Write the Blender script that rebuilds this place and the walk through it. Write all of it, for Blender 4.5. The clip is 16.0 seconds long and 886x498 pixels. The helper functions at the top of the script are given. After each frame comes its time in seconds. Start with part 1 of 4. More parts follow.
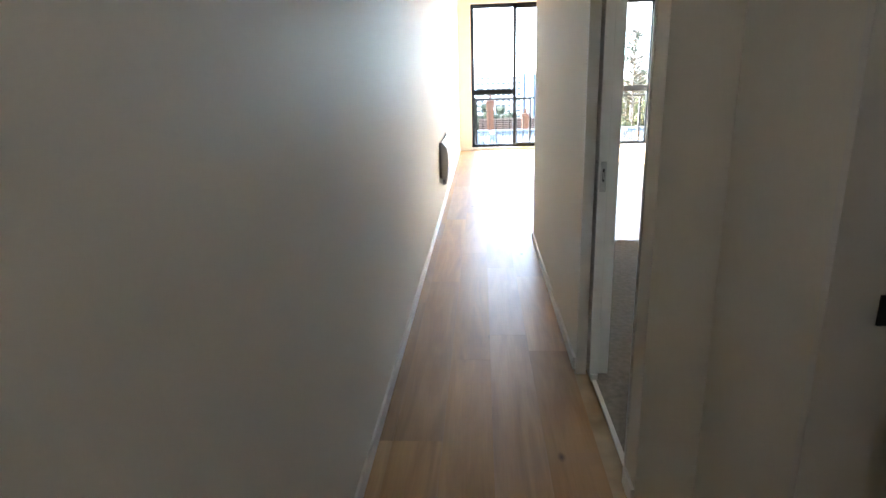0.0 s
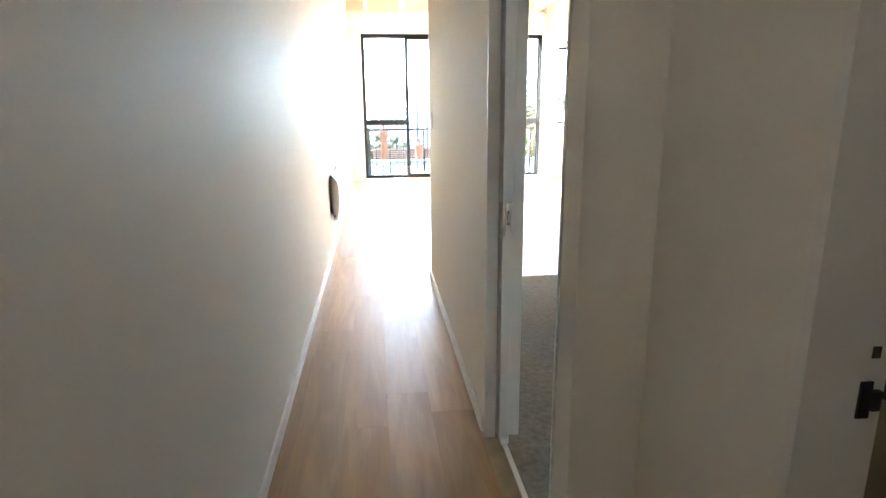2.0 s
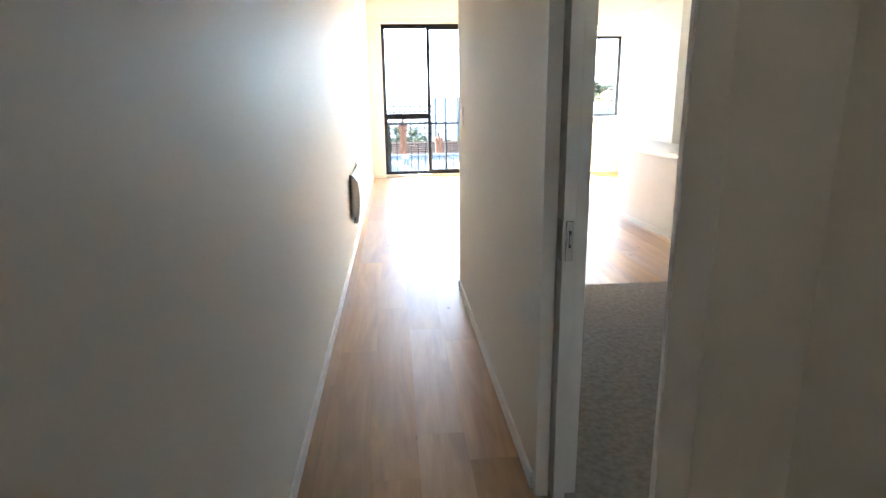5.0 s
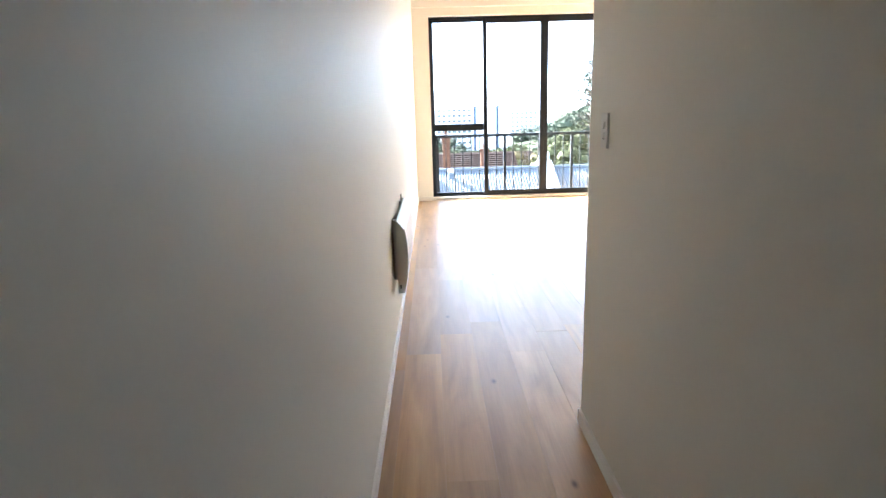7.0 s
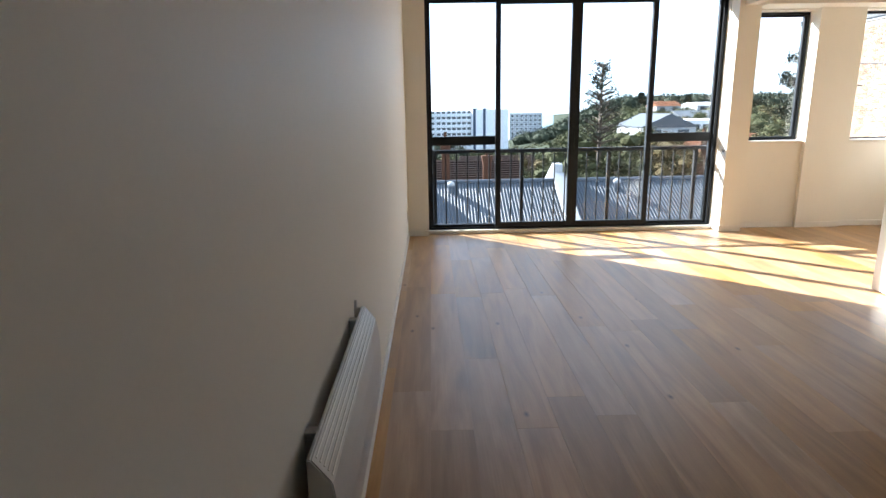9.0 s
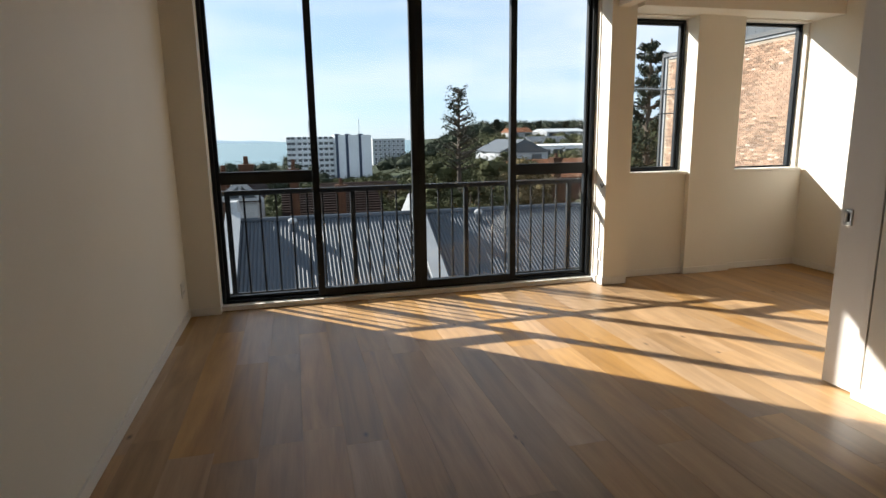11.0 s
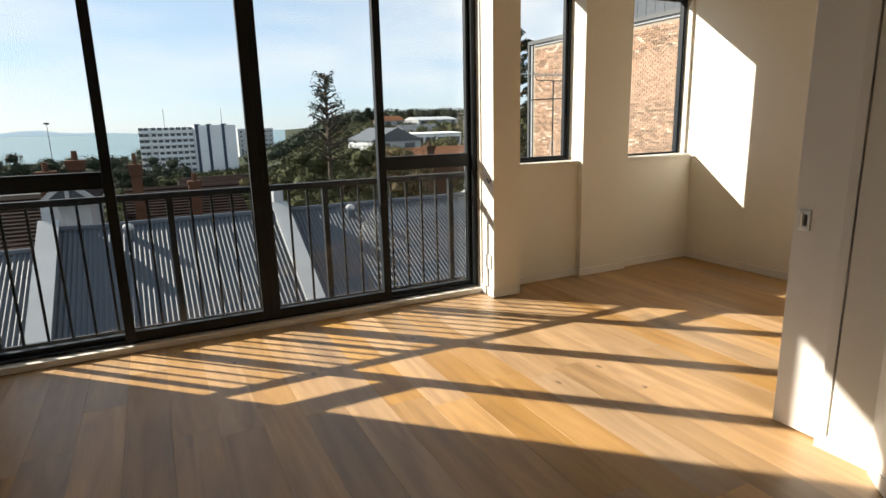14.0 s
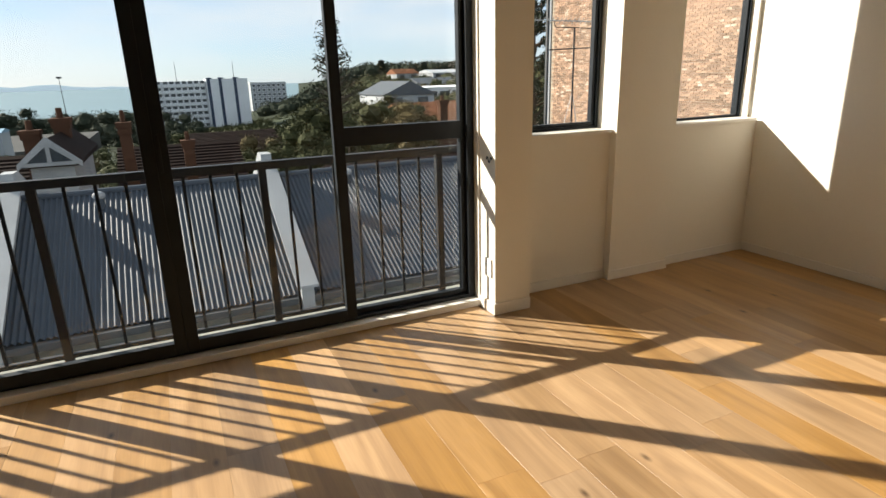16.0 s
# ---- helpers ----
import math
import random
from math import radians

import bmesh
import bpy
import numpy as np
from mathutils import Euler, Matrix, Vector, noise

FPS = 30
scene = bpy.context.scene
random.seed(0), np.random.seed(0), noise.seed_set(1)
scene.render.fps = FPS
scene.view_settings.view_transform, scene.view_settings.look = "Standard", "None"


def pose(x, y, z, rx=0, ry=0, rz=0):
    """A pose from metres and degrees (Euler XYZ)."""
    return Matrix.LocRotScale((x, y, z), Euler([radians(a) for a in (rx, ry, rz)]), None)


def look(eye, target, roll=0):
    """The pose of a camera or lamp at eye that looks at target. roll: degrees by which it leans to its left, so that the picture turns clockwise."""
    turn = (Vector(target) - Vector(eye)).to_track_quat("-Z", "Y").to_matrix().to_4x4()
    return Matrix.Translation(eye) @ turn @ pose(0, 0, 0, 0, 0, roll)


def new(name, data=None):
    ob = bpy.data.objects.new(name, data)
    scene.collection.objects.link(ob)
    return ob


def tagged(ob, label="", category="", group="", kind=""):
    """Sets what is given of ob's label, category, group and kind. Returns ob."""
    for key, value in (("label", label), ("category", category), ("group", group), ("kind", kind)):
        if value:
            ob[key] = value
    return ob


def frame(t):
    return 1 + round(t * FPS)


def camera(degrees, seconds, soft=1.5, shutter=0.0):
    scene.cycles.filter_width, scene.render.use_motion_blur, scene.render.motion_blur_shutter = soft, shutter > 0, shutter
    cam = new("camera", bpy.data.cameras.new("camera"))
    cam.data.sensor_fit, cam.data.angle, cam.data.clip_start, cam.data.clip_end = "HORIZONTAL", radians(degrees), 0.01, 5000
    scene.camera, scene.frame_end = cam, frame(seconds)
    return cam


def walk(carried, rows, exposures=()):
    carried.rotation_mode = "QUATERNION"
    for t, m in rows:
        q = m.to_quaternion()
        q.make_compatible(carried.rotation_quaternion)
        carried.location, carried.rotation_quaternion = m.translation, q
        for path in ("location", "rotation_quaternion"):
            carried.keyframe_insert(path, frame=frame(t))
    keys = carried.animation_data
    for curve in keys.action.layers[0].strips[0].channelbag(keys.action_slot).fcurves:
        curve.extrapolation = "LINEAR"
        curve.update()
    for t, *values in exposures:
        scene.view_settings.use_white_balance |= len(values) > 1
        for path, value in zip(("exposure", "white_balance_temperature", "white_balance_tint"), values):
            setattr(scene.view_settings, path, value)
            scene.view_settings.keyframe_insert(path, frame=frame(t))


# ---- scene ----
cam = camera(75.0, 16.0)
PATH = [
    (0, (0.437, 0.702, 1.393), (0.299, 2.616, 0.829), -1.8),
    (0.5, (0.434, 0.765, 1.399), (0.5, 2.68, 0.825), -1.6),
    (1, (0.393, 0.827, 1.396), (0.538, 2.736, 0.818), -1.6),
    (1.5, (0.416, 0.945, 1.386), (0.65, 2.852, 0.832), -0.4),
    (2, (0.456, 1.049, 1.394), (0.675, 2.979, 0.918), -0.5),
    (2.5, (0.455, 1.104, 1.41), (0.581, 3.042, 0.933), -0.9),
    (3, (0.44, 1.102, 1.422), (0.524, 3.044, 0.948), -1.4),
    (3.5, (0.419, 1.135, 1.422), (0.55, 3.071, 0.937), -1.5),
    (5.8, (0.406, 1.951, 1.376), (0.577, 3.874, 0.854), -0.4),
    (6, (0.354, 2.127, 1.367), (0.53, 4.046, 0.831), -0.2),
    (6.5, (0.308, 2.706, 1.403), (0.4, 4.629, 0.861), -1.0),
    (7, (0.255, 3.353, 1.387), (0.28, 5.298, 0.92), -1.6),
    (7.5, (0.287, 3.915, 1.386), (0.324, 5.857, 0.907), -1.6),
    (8, (0.286, 4.434, 1.461), (0.246, 6.377, 0.991), -2.1),
    (8.2, (0.283, 4.661, 1.459), (0.252, 6.604, 0.986), -1.7),
    (10.3, (0.594, 6.921, 1.474), (0.918, 8.848, 1.049), -1.2),
    (10.5, (0.706, 7.118, 1.486), (1.109, 9.031, 1.066), -1.0),
    (11, (0.918, 7.428, 1.448), (1.399, 9.331, 1.062), -0.9),
    (11.5, (1.018, 7.654, 1.44), (1.569, 9.537, 1.05), -1.0),
    (12, (1.116, 7.857, 1.42), (1.863, 9.669, 1.021), -0.6),
    (12.5, (1.145, 7.922, 1.41), (2.022, 9.673, 1.003), -0.7),
    (13, (1.119, 8.0, 1.431), (2.116, 9.686, 1.026), -1.0),
    (13.5, (1.181, 8.157, 1.444), (2.218, 9.819, 1.045), -0.7),
    (14, (1.34, 8.41, 1.427), (2.209, 10.159, 0.996), -1.4),
    (14.5, (1.469, 8.615, 1.443), (2.248, 10.398, 0.981), -1.8),
    (15, (1.71, 8.846, 1.523), (2.446, 10.62, 0.964), -1.6),
    (15.5, (2.046, 8.948, 1.558), (2.762, 10.717, 0.96), -1.9),
    (16, (2.066, 9.437, 1.436), (2.869, 11.176, 0.858), -1.6),
]
SKY = 0.092
EXPOSURES = [(0, 5.5, 5800, 10), (0.5, 5.95, 5950, 10), (1.5, 6.3, 6000, 10), (2.5, 5.65, 5850, 10), (3.5, 5.45, 5750, 10), (5.8, 5.55, 5750, 10), (7, 4.87, 5600, 10),
             (8.2, 3.72, 5550, 10), (10.3, 1.5, 6000, 10), (12, 1.32, 6450, 10), (14, 1.28, 6650, 10), (16, 1.2, 6650, 10)]
walk(cam, [(t, look(eye, target, roll)) for t, eye, target, roll in PATH],
     exposures=EXPOSURES)

# ---- light ----
SUN_WAY = Vector((1.04, -1.0, -0.79))
sun_data = bpy.data.lights.new("sun", "SUN")
sun_data.energy, sun_data.angle, sun_data.color = 4.7, radians(0.6), (1.0, 0.93, 0.82)
sun = new("sun", sun_data)
sun.rotation_euler = SUN_WAY.to_track_quat("-Z", "Y").to_euler()

world = bpy.data.worlds.new("sky")
scene.world = world
world.use_nodes = True
wn, wl = world.node_tree.nodes, world.node_tree.links
wn.clear()
w_out = wn.new("ShaderNodeOutputWorld")
w_bg = wn.new("ShaderNodeBackground")
w_sky = wn.new("ShaderNodeTexSky")
w_sky.sky_type, w_sky.sun_disc = "NISHITA", False
w_sky.sun_elevation, w_sky.sun_rotation = radians(28.7), radians(-46.1)
w_sky.dust_density, w_sky.air_density, w_sky.ozone_density = 0.35, 0.75, 2.5
w_co = wn.new("ShaderNodeTexCoord")
w_map = wn.new("ShaderNodeMapping")
w_map.inputs["Scale"].default_value = (1.6, 3.2, 9.0)
w_map.inputs["Rotation"].default_value = (0.0, radians(9), radians(20))
w_noise = wn.new("ShaderNodeTexNoise")
w_noise.inputs["Scale"].default_value = 1.5
w_noise.inputs["Detail"].default_value = 7.0
w_noise.inputs["Roughness"].default_value = 0.55
w_ramp = wn.new("ShaderNodeValToRGB")
w_ramp.color_ramp.elements[0].position, w_ramp.color_ramp.elements[1].position = 0.38, 0.72
w_mix = wn.new("ShaderNodeMix")
w_mix.data_type = "RGBA"
w_mix.inputs["B"].default_value = (4.7, 4.85, 5.0, 1)
w_haze = wn.new("ShaderNodeMix")
w_haze.data_type = "RGBA"
w_haze.inputs["Factor"].default_value = 0.72
w_haze.inputs["B"].default_value = (2.7, 3.4, 4.1, 1)
w_fac = wn.new("ShaderNodeMath")
w_fac.operation = "MULTIPLY"
w_fac.inputs[1].default_value = 0.92
wl.new(w_co.outputs["Generated"], w_map.inputs["Vector"])
wl.new(w_map.outputs["Vector"], w_noise.inputs["Vector"])
wl.new(w_noise.outputs["Fac"], w_ramp.inputs["Fac"])
wl.new(w_ramp.outputs["Color"], w_fac.inputs[0])
wl.new(w_fac.outputs[0], w_mix.inputs["Factor"])
wl.new(w_sky.outputs["Color"], w_haze.inputs["A"])
wl.new(w_haze.outputs["Result"], w_mix.inputs["A"])
wl.new(w_mix.outputs["Result"], w_bg.inputs["Color"])
w_bg.inputs["Strength"].default_value = SKY
wl.new(w_bg.outputs["Background"], w_out.inputs["Surface"])


# ---- materials ----
def mat(name, color, rough=0.6, metal=0.0, dark=0.85, scale=6.0, bump=0.0, fine=120.0, stretch=(1, 1, 1), spec=0.5, per_object=0.0):
    """Paint-like surface with a slow and a fine variation."""
    m = bpy.data.materials.new(name)
    m.use_nodes = True
    n, l = m.node_tree.nodes, m.node_tree.links
    b = n["Principled BSDF"]
    b.inputs["Metallic"].default_value = metal
    b.inputs["Specular IOR Level"].default_value = spec
    co = n.new("ShaderNodeTexCoord")
    mp = n.new("ShaderNodeMapping")
    mp.inputs["Scale"].default_value = stretch
    l.new(co.outputs["Object"], mp.inputs["Vector"])
    a = n.new("ShaderNodeTexNoise")
    a.inputs["Scale"].default_value, a.inputs["Detail"].default_value = scale, 5.0
    f = n.new("ShaderNodeTexNoise")
    f.inputs["Scale"].default_value, f.inputs["Detail"].default_value = fine, 2.0
    l.new(mp.outputs["Vector"], a.inputs["Vector"])
    l.new(mp.outputs["Vector"], f.inputs["Vector"])
    add = n.new("ShaderNodeMath")
    add.operation = "ADD"
    half = n.new("ShaderNodeMath")
    half.operation, half.inputs[1].default_value = "MULTIPLY", 0.35
    l.new(f.outputs["Fac"], half.inputs[0])
    l.new(a.outputs["Fac"], add.inputs[0])
    l.new(half.outputs[0], add.inputs[1])
    last = add
    if per_object:
        info = n.new("ShaderNodeObjectInfo")
        k = n.new("ShaderNodeMath")
        k.operation, k.inputs[1].default_value = "MULTIPLY", per_object
        l.new(info.outputs["Random"], k.inputs[0])
        last = n.new("ShaderNodeMath")
        last.operation = "ADD"
        l.new(add.outputs[0], last.inputs[0])
        l.new(k.outputs[0], last.inputs[1])
    r = n.new("ShaderNodeValToRGB")
    e = r.color_ramp.elements
    e[0].position, e[1].position = 0.42, 0.9 + per_object
    e[0].color = (*[c * dark for c in color], 1)
    e[1].color = (*color, 1)
    l.new(last.outputs[0], r.inputs["Fac"])
    l.new(r.outputs["Color"], b.inputs["Base Color"])
    rr = n.new("ShaderNodeMapRange")
    rr.inputs["To Min"].default_value, rr.inputs["To Max"].default_value = rough * 0.85, min(1, rough * 1.15)
    l.new(a.outputs["Fac"], rr.inputs["Value"])
    l.new(rr.outputs["Result"], b.inputs["Roughness"])
    if bump:
        bp = n.new("ShaderNodeBump")
        bp.inputs["Strength"].default_value, bp.inputs["Distance"].default_value = bump, 0.004
        l.new(add.outputs[0], bp.inputs["Height"])
        l.new(bp.outputs["Normal"], b.inputs["Normal"])
    return m


def oak_material():
    m = bpy.data.materials.new("oiled_oak")
    m.use_nodes = True
    n, l = m.node_tree.nodes, m.node_tree.links
    b = n["Principled BSDF"]
    co = n.new("ShaderNodeTexCoord")
    info = n.new("ShaderNodeObjectInfo")
    shift = n.new("ShaderNodeVectorMath")
    shift.operation = "MULTIPLY_ADD"
    shift.inputs[1].default_value = (37.0, 53.0, 11.0)
    l.new(info.outputs["Random"], shift.inputs[0])
    l.new(co.outputs["Object"], shift.inputs[2])
    mp = n.new("ShaderNodeMapping")
    mp.inputs["Scale"].default_value = (9.0, 0.9, 1.0)
    l.new(shift.outputs["Vector"], mp.inputs["Vector"])
    grain = n.new("ShaderNodeTexNoise")
    grain.inputs["Scale"].default_value, grain.inputs["Detail"].default_value = 0.9, 6.0
    grain.inputs["Distortion"].default_value = 1.4
    l.new(mp.outputs["Vector"], grain.inputs["Vector"])
    mp2 = n.new("ShaderNodeMapping")
    mp2.inputs["Scale"].default_value = (160.0, 5.0, 1.0)
    l.new(shift.outputs["Vector"], mp2.inputs["Vector"])
    fine = n.new("ShaderNodeTexNoise")
    fine.inputs["Scale"].default_value, fine.inputs["Detail"].default_value = 1.0, 3.0
    l.new(mp2.outputs["Vector"], fine.inputs["Vector"])
    ramp = n.new("ShaderNodeValToRGB")
    e = ramp.color_ramp.elements
    e[0].position, e[0].color = 0.22, (0.30, 0.168, 0.064, 1)
    e[1].position, e[1].color = 0.72, (0.53, 0.322, 0.137, 1)
    mid = ramp.color_ramp.elements.new(0.48)
    mid.color = (0.43, 0.253, 0.1, 1)
    l.new(grain.outputs["Fac"], ramp.inputs["Fac"])
    hue = n.new("ShaderNodeHueSaturation")
    val = n.new("ShaderNodeMapRange")
    val.inputs["To Min"].default_value, val.inputs["To Max"].default_value = 0.8, 1.16
    l.new(info.outputs["Random"], val.inputs["Value"])
    l.new(val.outputs["Result"], hue.inputs["Value"])
    sat = n.new("ShaderNodeMath")
    sat.operation, sat.inputs[1].default_value = "MULTIPLY", 7.31
    fr = n.new("ShaderNodeMath")
    fr.operation = "FRACT"
    sm = n.new("ShaderNodeMapRange")
    sm.inputs["To Min"].default_value, sm.inputs["To Max"].default_value = 0.82, 1.12
    l.new(info.outputs["Random"], sat.inputs[0])
    l.new(sat.outputs[0], fr.inputs[0])
    l.new(fr.outputs[0], sm.inputs["Value"])
    l.new(sm.outputs["Result"], hue.inputs["Saturation"])
    l.new(ramp.outputs["Color"], hue.inputs["Color"])
    fm = n.new("ShaderNodeMix")
    fm.data_type, fm.blend_type = "RGBA", "MULTIPLY"
    fr2 = n.new("ShaderNodeValToRGB")
    fr2.color_ramp.elements[0].position, fr2.color_ramp.elements[0].color = 0.3, (0.86, 0.83, 0.80, 1)
    fr2.color_ramp.elements[1].position, fr2.color_ramp.elements[1].color = 0.6, (1, 1, 1, 1)
    l.new(fine.outputs["Fac"], fr2.inputs["Fac"])
    fm.inputs["Factor"].default_value = 0.55
    l.new(hue.outputs["Color"], fm.inputs["A"])
    l.new(fr2.outputs["Color"], fm.inputs["B"])
    # knots: sparse dark spots with a soft rim
    mpk = n.new("ShaderNodeMapping")
    mpk.inputs["Scale"].default_value = (3.4, 1.7, 0.0)
    l.new(shift.outputs["Vector"], mpk.inputs["Vector"])
    vor = n.new("ShaderNodeTexVoronoi")
    vor.voronoi_dimensions = "2D"
    vor.inputs["Scale"].default_value = 1.0
    l.new(mpk.outputs["Vector"], vor.inputs["Vector"])
    kr = n.new("ShaderNodeValToRGB")
    kr.color_ramp.elements[0].position, kr.color_ramp.elements[0].color = 0.008, (1, 1, 1, 1)
    kr.color_ramp.elements[1].position, kr.color_ramp.elements[1].color = 0.06, (0, 0, 0, 1)
    l.new(vor.outputs["Distance"], kr.inputs["Fac"])
    pick = n.new("ShaderNodeMath")
    pick.operation, pick.inputs[1].default_value = "GREATER_THAN", 0.84
    sep = n.new("ShaderNodeSeparateColor")
    l.new(vor.outputs["Color"], sep.inputs["Color"])
    l.new(sep.outputs["Red"], pick.inputs[0])
    kf = n.new("ShaderNodeMath")
    kf.operation = "MULTIPLY"
    l.new(kr.outputs["Color"], kf.inputs[0])
    l.new(pick.outputs[0], kf.inputs[1])
    kk = n.new("ShaderNodeMath")
    kk.operation, kk.inputs[1].default_value = "MULTIPLY", 0.85
    l.new(kf.outputs[0], kk.inputs[0])
    km = n.new("ShaderNodeMix")
    km.data_type = "RGBA"
    km.inputs["B"].default_value = (0.06, 0.032, 0.016, 1)
    l.new(kk.outputs[0], km.inputs["Factor"])
    l.new(fm.outputs["Result"], km.inputs["A"])
    l.new(km.outputs["Result"], b.inputs["Base Color"])
    ro = n.new("ShaderNodeMapRange")
    ro.inputs["To Min"].default_value, ro.inputs["To Max"].default_value = 0.31, 0.46
    l.new(grain.outputs["Fac"], ro.inputs["Value"])
    l.new(ro.outputs["Result"], b.inputs["Roughness"])
    bp = n.new("ShaderNodeBump")
    bp.inputs["Strength"].default_value, bp.inputs["Distance"].default_value = 0.12, 0.002
    l.new(fine.outputs["Fac"], bp.inputs["Height"])
    l.new(bp.outputs["Normal"], b.inputs["Normal"])
    return m


def glass_material(name, tint, rough):
    m = bpy.data.materials.new(name)
    m.use_nodes = True
    n, l = m.node_tree.nodes, m.node_tree.links
    n.clear()
    out = n.new("ShaderNodeOutputMaterial")
    clear = n.new("ShaderNodeBsdfTransparent")
    clear.inputs["Color"].default_value = (*tint, 1)
    gloss = n.new("ShaderNodeBsdfGlossy")
    gloss.inputs["Roughness"].default_value = rough
    facing = n.new("ShaderNodeLayerWeight")
    power = n.new("ShaderNodeMath")
    power.operation, power.inputs[1].default_value = "POWER", 5.0
    scale = n.new("ShaderNodeMath")
    scale.operation, scale.inputs[1].default_value, scale.inputs[2].default_value = "MULTIPLY_ADD", 0.9, 0.025
    l.new(facing.outputs["Facing"], power.inputs[0])
    l.new(power.outputs[0], scale.inputs[0])
    mx = n.new("ShaderNodeMixShader")
    l.new(scale.outputs[0], mx.inputs["Fac"])
    l.new(clear.outputs[0], mx.inputs[1])
    l.new(gloss.outputs[0], mx.inputs[2])
    l.new(mx.outputs[0], out.inputs["Surface"])
    return m


WALL = mat("wall_paint", (0.845, 0.815, 0.735), 0.54, dark=0.96, scale=1.6, bump=0.08, fine=70, spec=0.22)
TRIM = mat("trim_gloss_paint", (0.82, 0.80, 0.75), 0.32, dark=0.95, scale=3)
DOOR = mat("door_paint", (0.82, 0.80, 0.755), 0.38, dark=0.96, scale=3)
CEIL = mat("ceiling_paint", (0.87, 0.84, 0.77), 0.7, dark=0.96, scale=2)
OAK = oak_material()
SUB = mat("joint_filler", (0.62, 0.47, 0.29), 0.8, dark=0.35, scale=1.7, fine=9)
CARPET = mat("loop_carpet", (0.33, 0.3, 0.245), 0.97, dark=0.62, scale=34, bump=1.0, fine=190, spec=0.1)
ALU = mat("black_aluminium", (0.017, 0.022, 0.028), 0.5, dark=0.7, scale=8, bump=0.03, spec=0.2)
STEEL_BLACK = mat("black_painted_steel", (0.022, 0.025, 0.03), 0.5, dark=0.7, scale=12, spec=0.3)
CHROME = mat("satin_steel", (0.58, 0.57, 0.55), 0.3, 1.0, dark=0.85, scale=20)
PLASTIC = mat("white_plastic", (0.80, 0.79, 0.75), 0.35, dark=0.96, scale=10)
HEATER = mat("heater_enamel", (0.62, 0.60, 0.57), 0.36, dark=0.95, scale=6)
# For black parts, and for thin slabs that paint shade in recesses.
DARK = mat("black_and_recess_shade", (0.02, 0.02, 0.02), 0.8, dark=0.7)
# Darker copy of brown_board, with shade put into the colour.
SHADED = mat("shaded_brown_board", (0.10, 0.085, 0.065), 0.6, dark=0.8, scale=4)
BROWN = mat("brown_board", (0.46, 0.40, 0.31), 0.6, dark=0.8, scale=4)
STEELTOP = mat("brushed_stainless_steel", (0.55, 0.54, 0.52), 0.3, 1.0, dark=0.8, scale=3, fine=220, stretch=(1, 14, 1))
# Cream laminate darkened: the cupboards' backlit shade is put into the colour.
SHADE_CREAM = mat("shaded_cream_laminate", (0.46, 0.41, 0.33), 0.45, dark=0.96, scale=2)
LAMINATE = mat("cream_laminate", (0.78, 0.74, 0.67), 0.42, dark=0.96, scale=2)
GLASS = glass_material("window_glass", (0.975, 0.985, 0.98), 0.0)
ZINC = mat("corrugated_zinc", (0.066, 0.079, 0.098), 0.55, 0.0, dark=0.7, scale=1.2, fine=25, bump=0.05, spec=0.2)
RENDER_W = mat("weathered_white_render", (0.34, 0.355, 0.37), 0.8, dark=0.72, scale=1.6, bump=0.3, fine=40)
CONCRETE = mat("weathered_concrete", (0.34, 0.34, 0.30), 0.9, dark=0.6, scale=2.2, bump=0.5, fine=45)
TILE_ROOF = mat("dark_red_roof_tiles", (0.022, 0.013, 0.011), 0.9, dark=0.5, scale=1.2, fine=9, bump=0.6, spec=0.06)
ORANGE_ROOF = mat("orange_clay_tiles", (0.27, 0.12, 0.065), 0.8, dark=0.6, scale=0.9, fine=7, bump=0.5, spec=0.06)
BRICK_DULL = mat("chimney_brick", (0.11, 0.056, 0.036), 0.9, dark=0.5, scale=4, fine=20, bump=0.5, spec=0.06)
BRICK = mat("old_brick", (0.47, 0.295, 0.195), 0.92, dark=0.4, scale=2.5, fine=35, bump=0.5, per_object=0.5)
MORTAR = mat("lime_mortar", (0.40, 0.33, 0.25), 0.95, dark=0.7, scale=6, bump=0.4)
FLASHING = mat("dark_roof_flashing", (0.06, 0.065, 0.07), 0.5, dark=0.7)
CLAD = mat("grey_metal_cladding", (0.10, 0.113, 0.128), 0.6, dark=0.8, scale=1.5, spec=0.15)
TOWER_W = mat("white_tower_render", (0.80, 0.81, 0.82), 0.7, dark=0.88, scale=0.12, fine=1.0)
TOWER_G = mat("grey_apartment_render", (0.42, 0.44, 0.46), 0.7, dark=0.8, scale=0.1, fine=1.0)
TOWER_B = mat("dark_blue_facade_strip", (0.035, 0.055, 0.10), 0.4, dark=0.8, scale=0.2)
GREYPANE = mat("distant_window_pane", (0.10, 0.11, 0.12), 0.3, dark=0.7, scale=0.4)
PANE = mat("dark_window_pane", (0.05, 0.06, 0.07), 0.12, dark=0.7, scale=0.5)
LEAF = mat("broadleaf_foliage", (0.07, 0.075, 0.034), 0.75, dark=0.42, scale=0.7, fine=3.0, spec=0.06)
LEAF_WARM = mat("autumn_foliage", (0.12, 0.095, 0.045), 0.75, dark=0.5, scale=0.7, fine=3.0, spec=0.06)
LEAF_DARK = mat("conifer_foliage", (0.045, 0.055, 0.036), 0.8, dark=0.45, scale=0.9, fine=4.0, spec=0.06)
BARK = mat("tree_bark", (0.10, 0.075, 0.055), 0.95, dark=0.5, scale=5, bump=0.6)
GROUND = mat("suburban_ground", (0.055, 0.065, 0.04), 0.95, dark=0.45, scale=0.03, fine=0.5, spec=0.06)
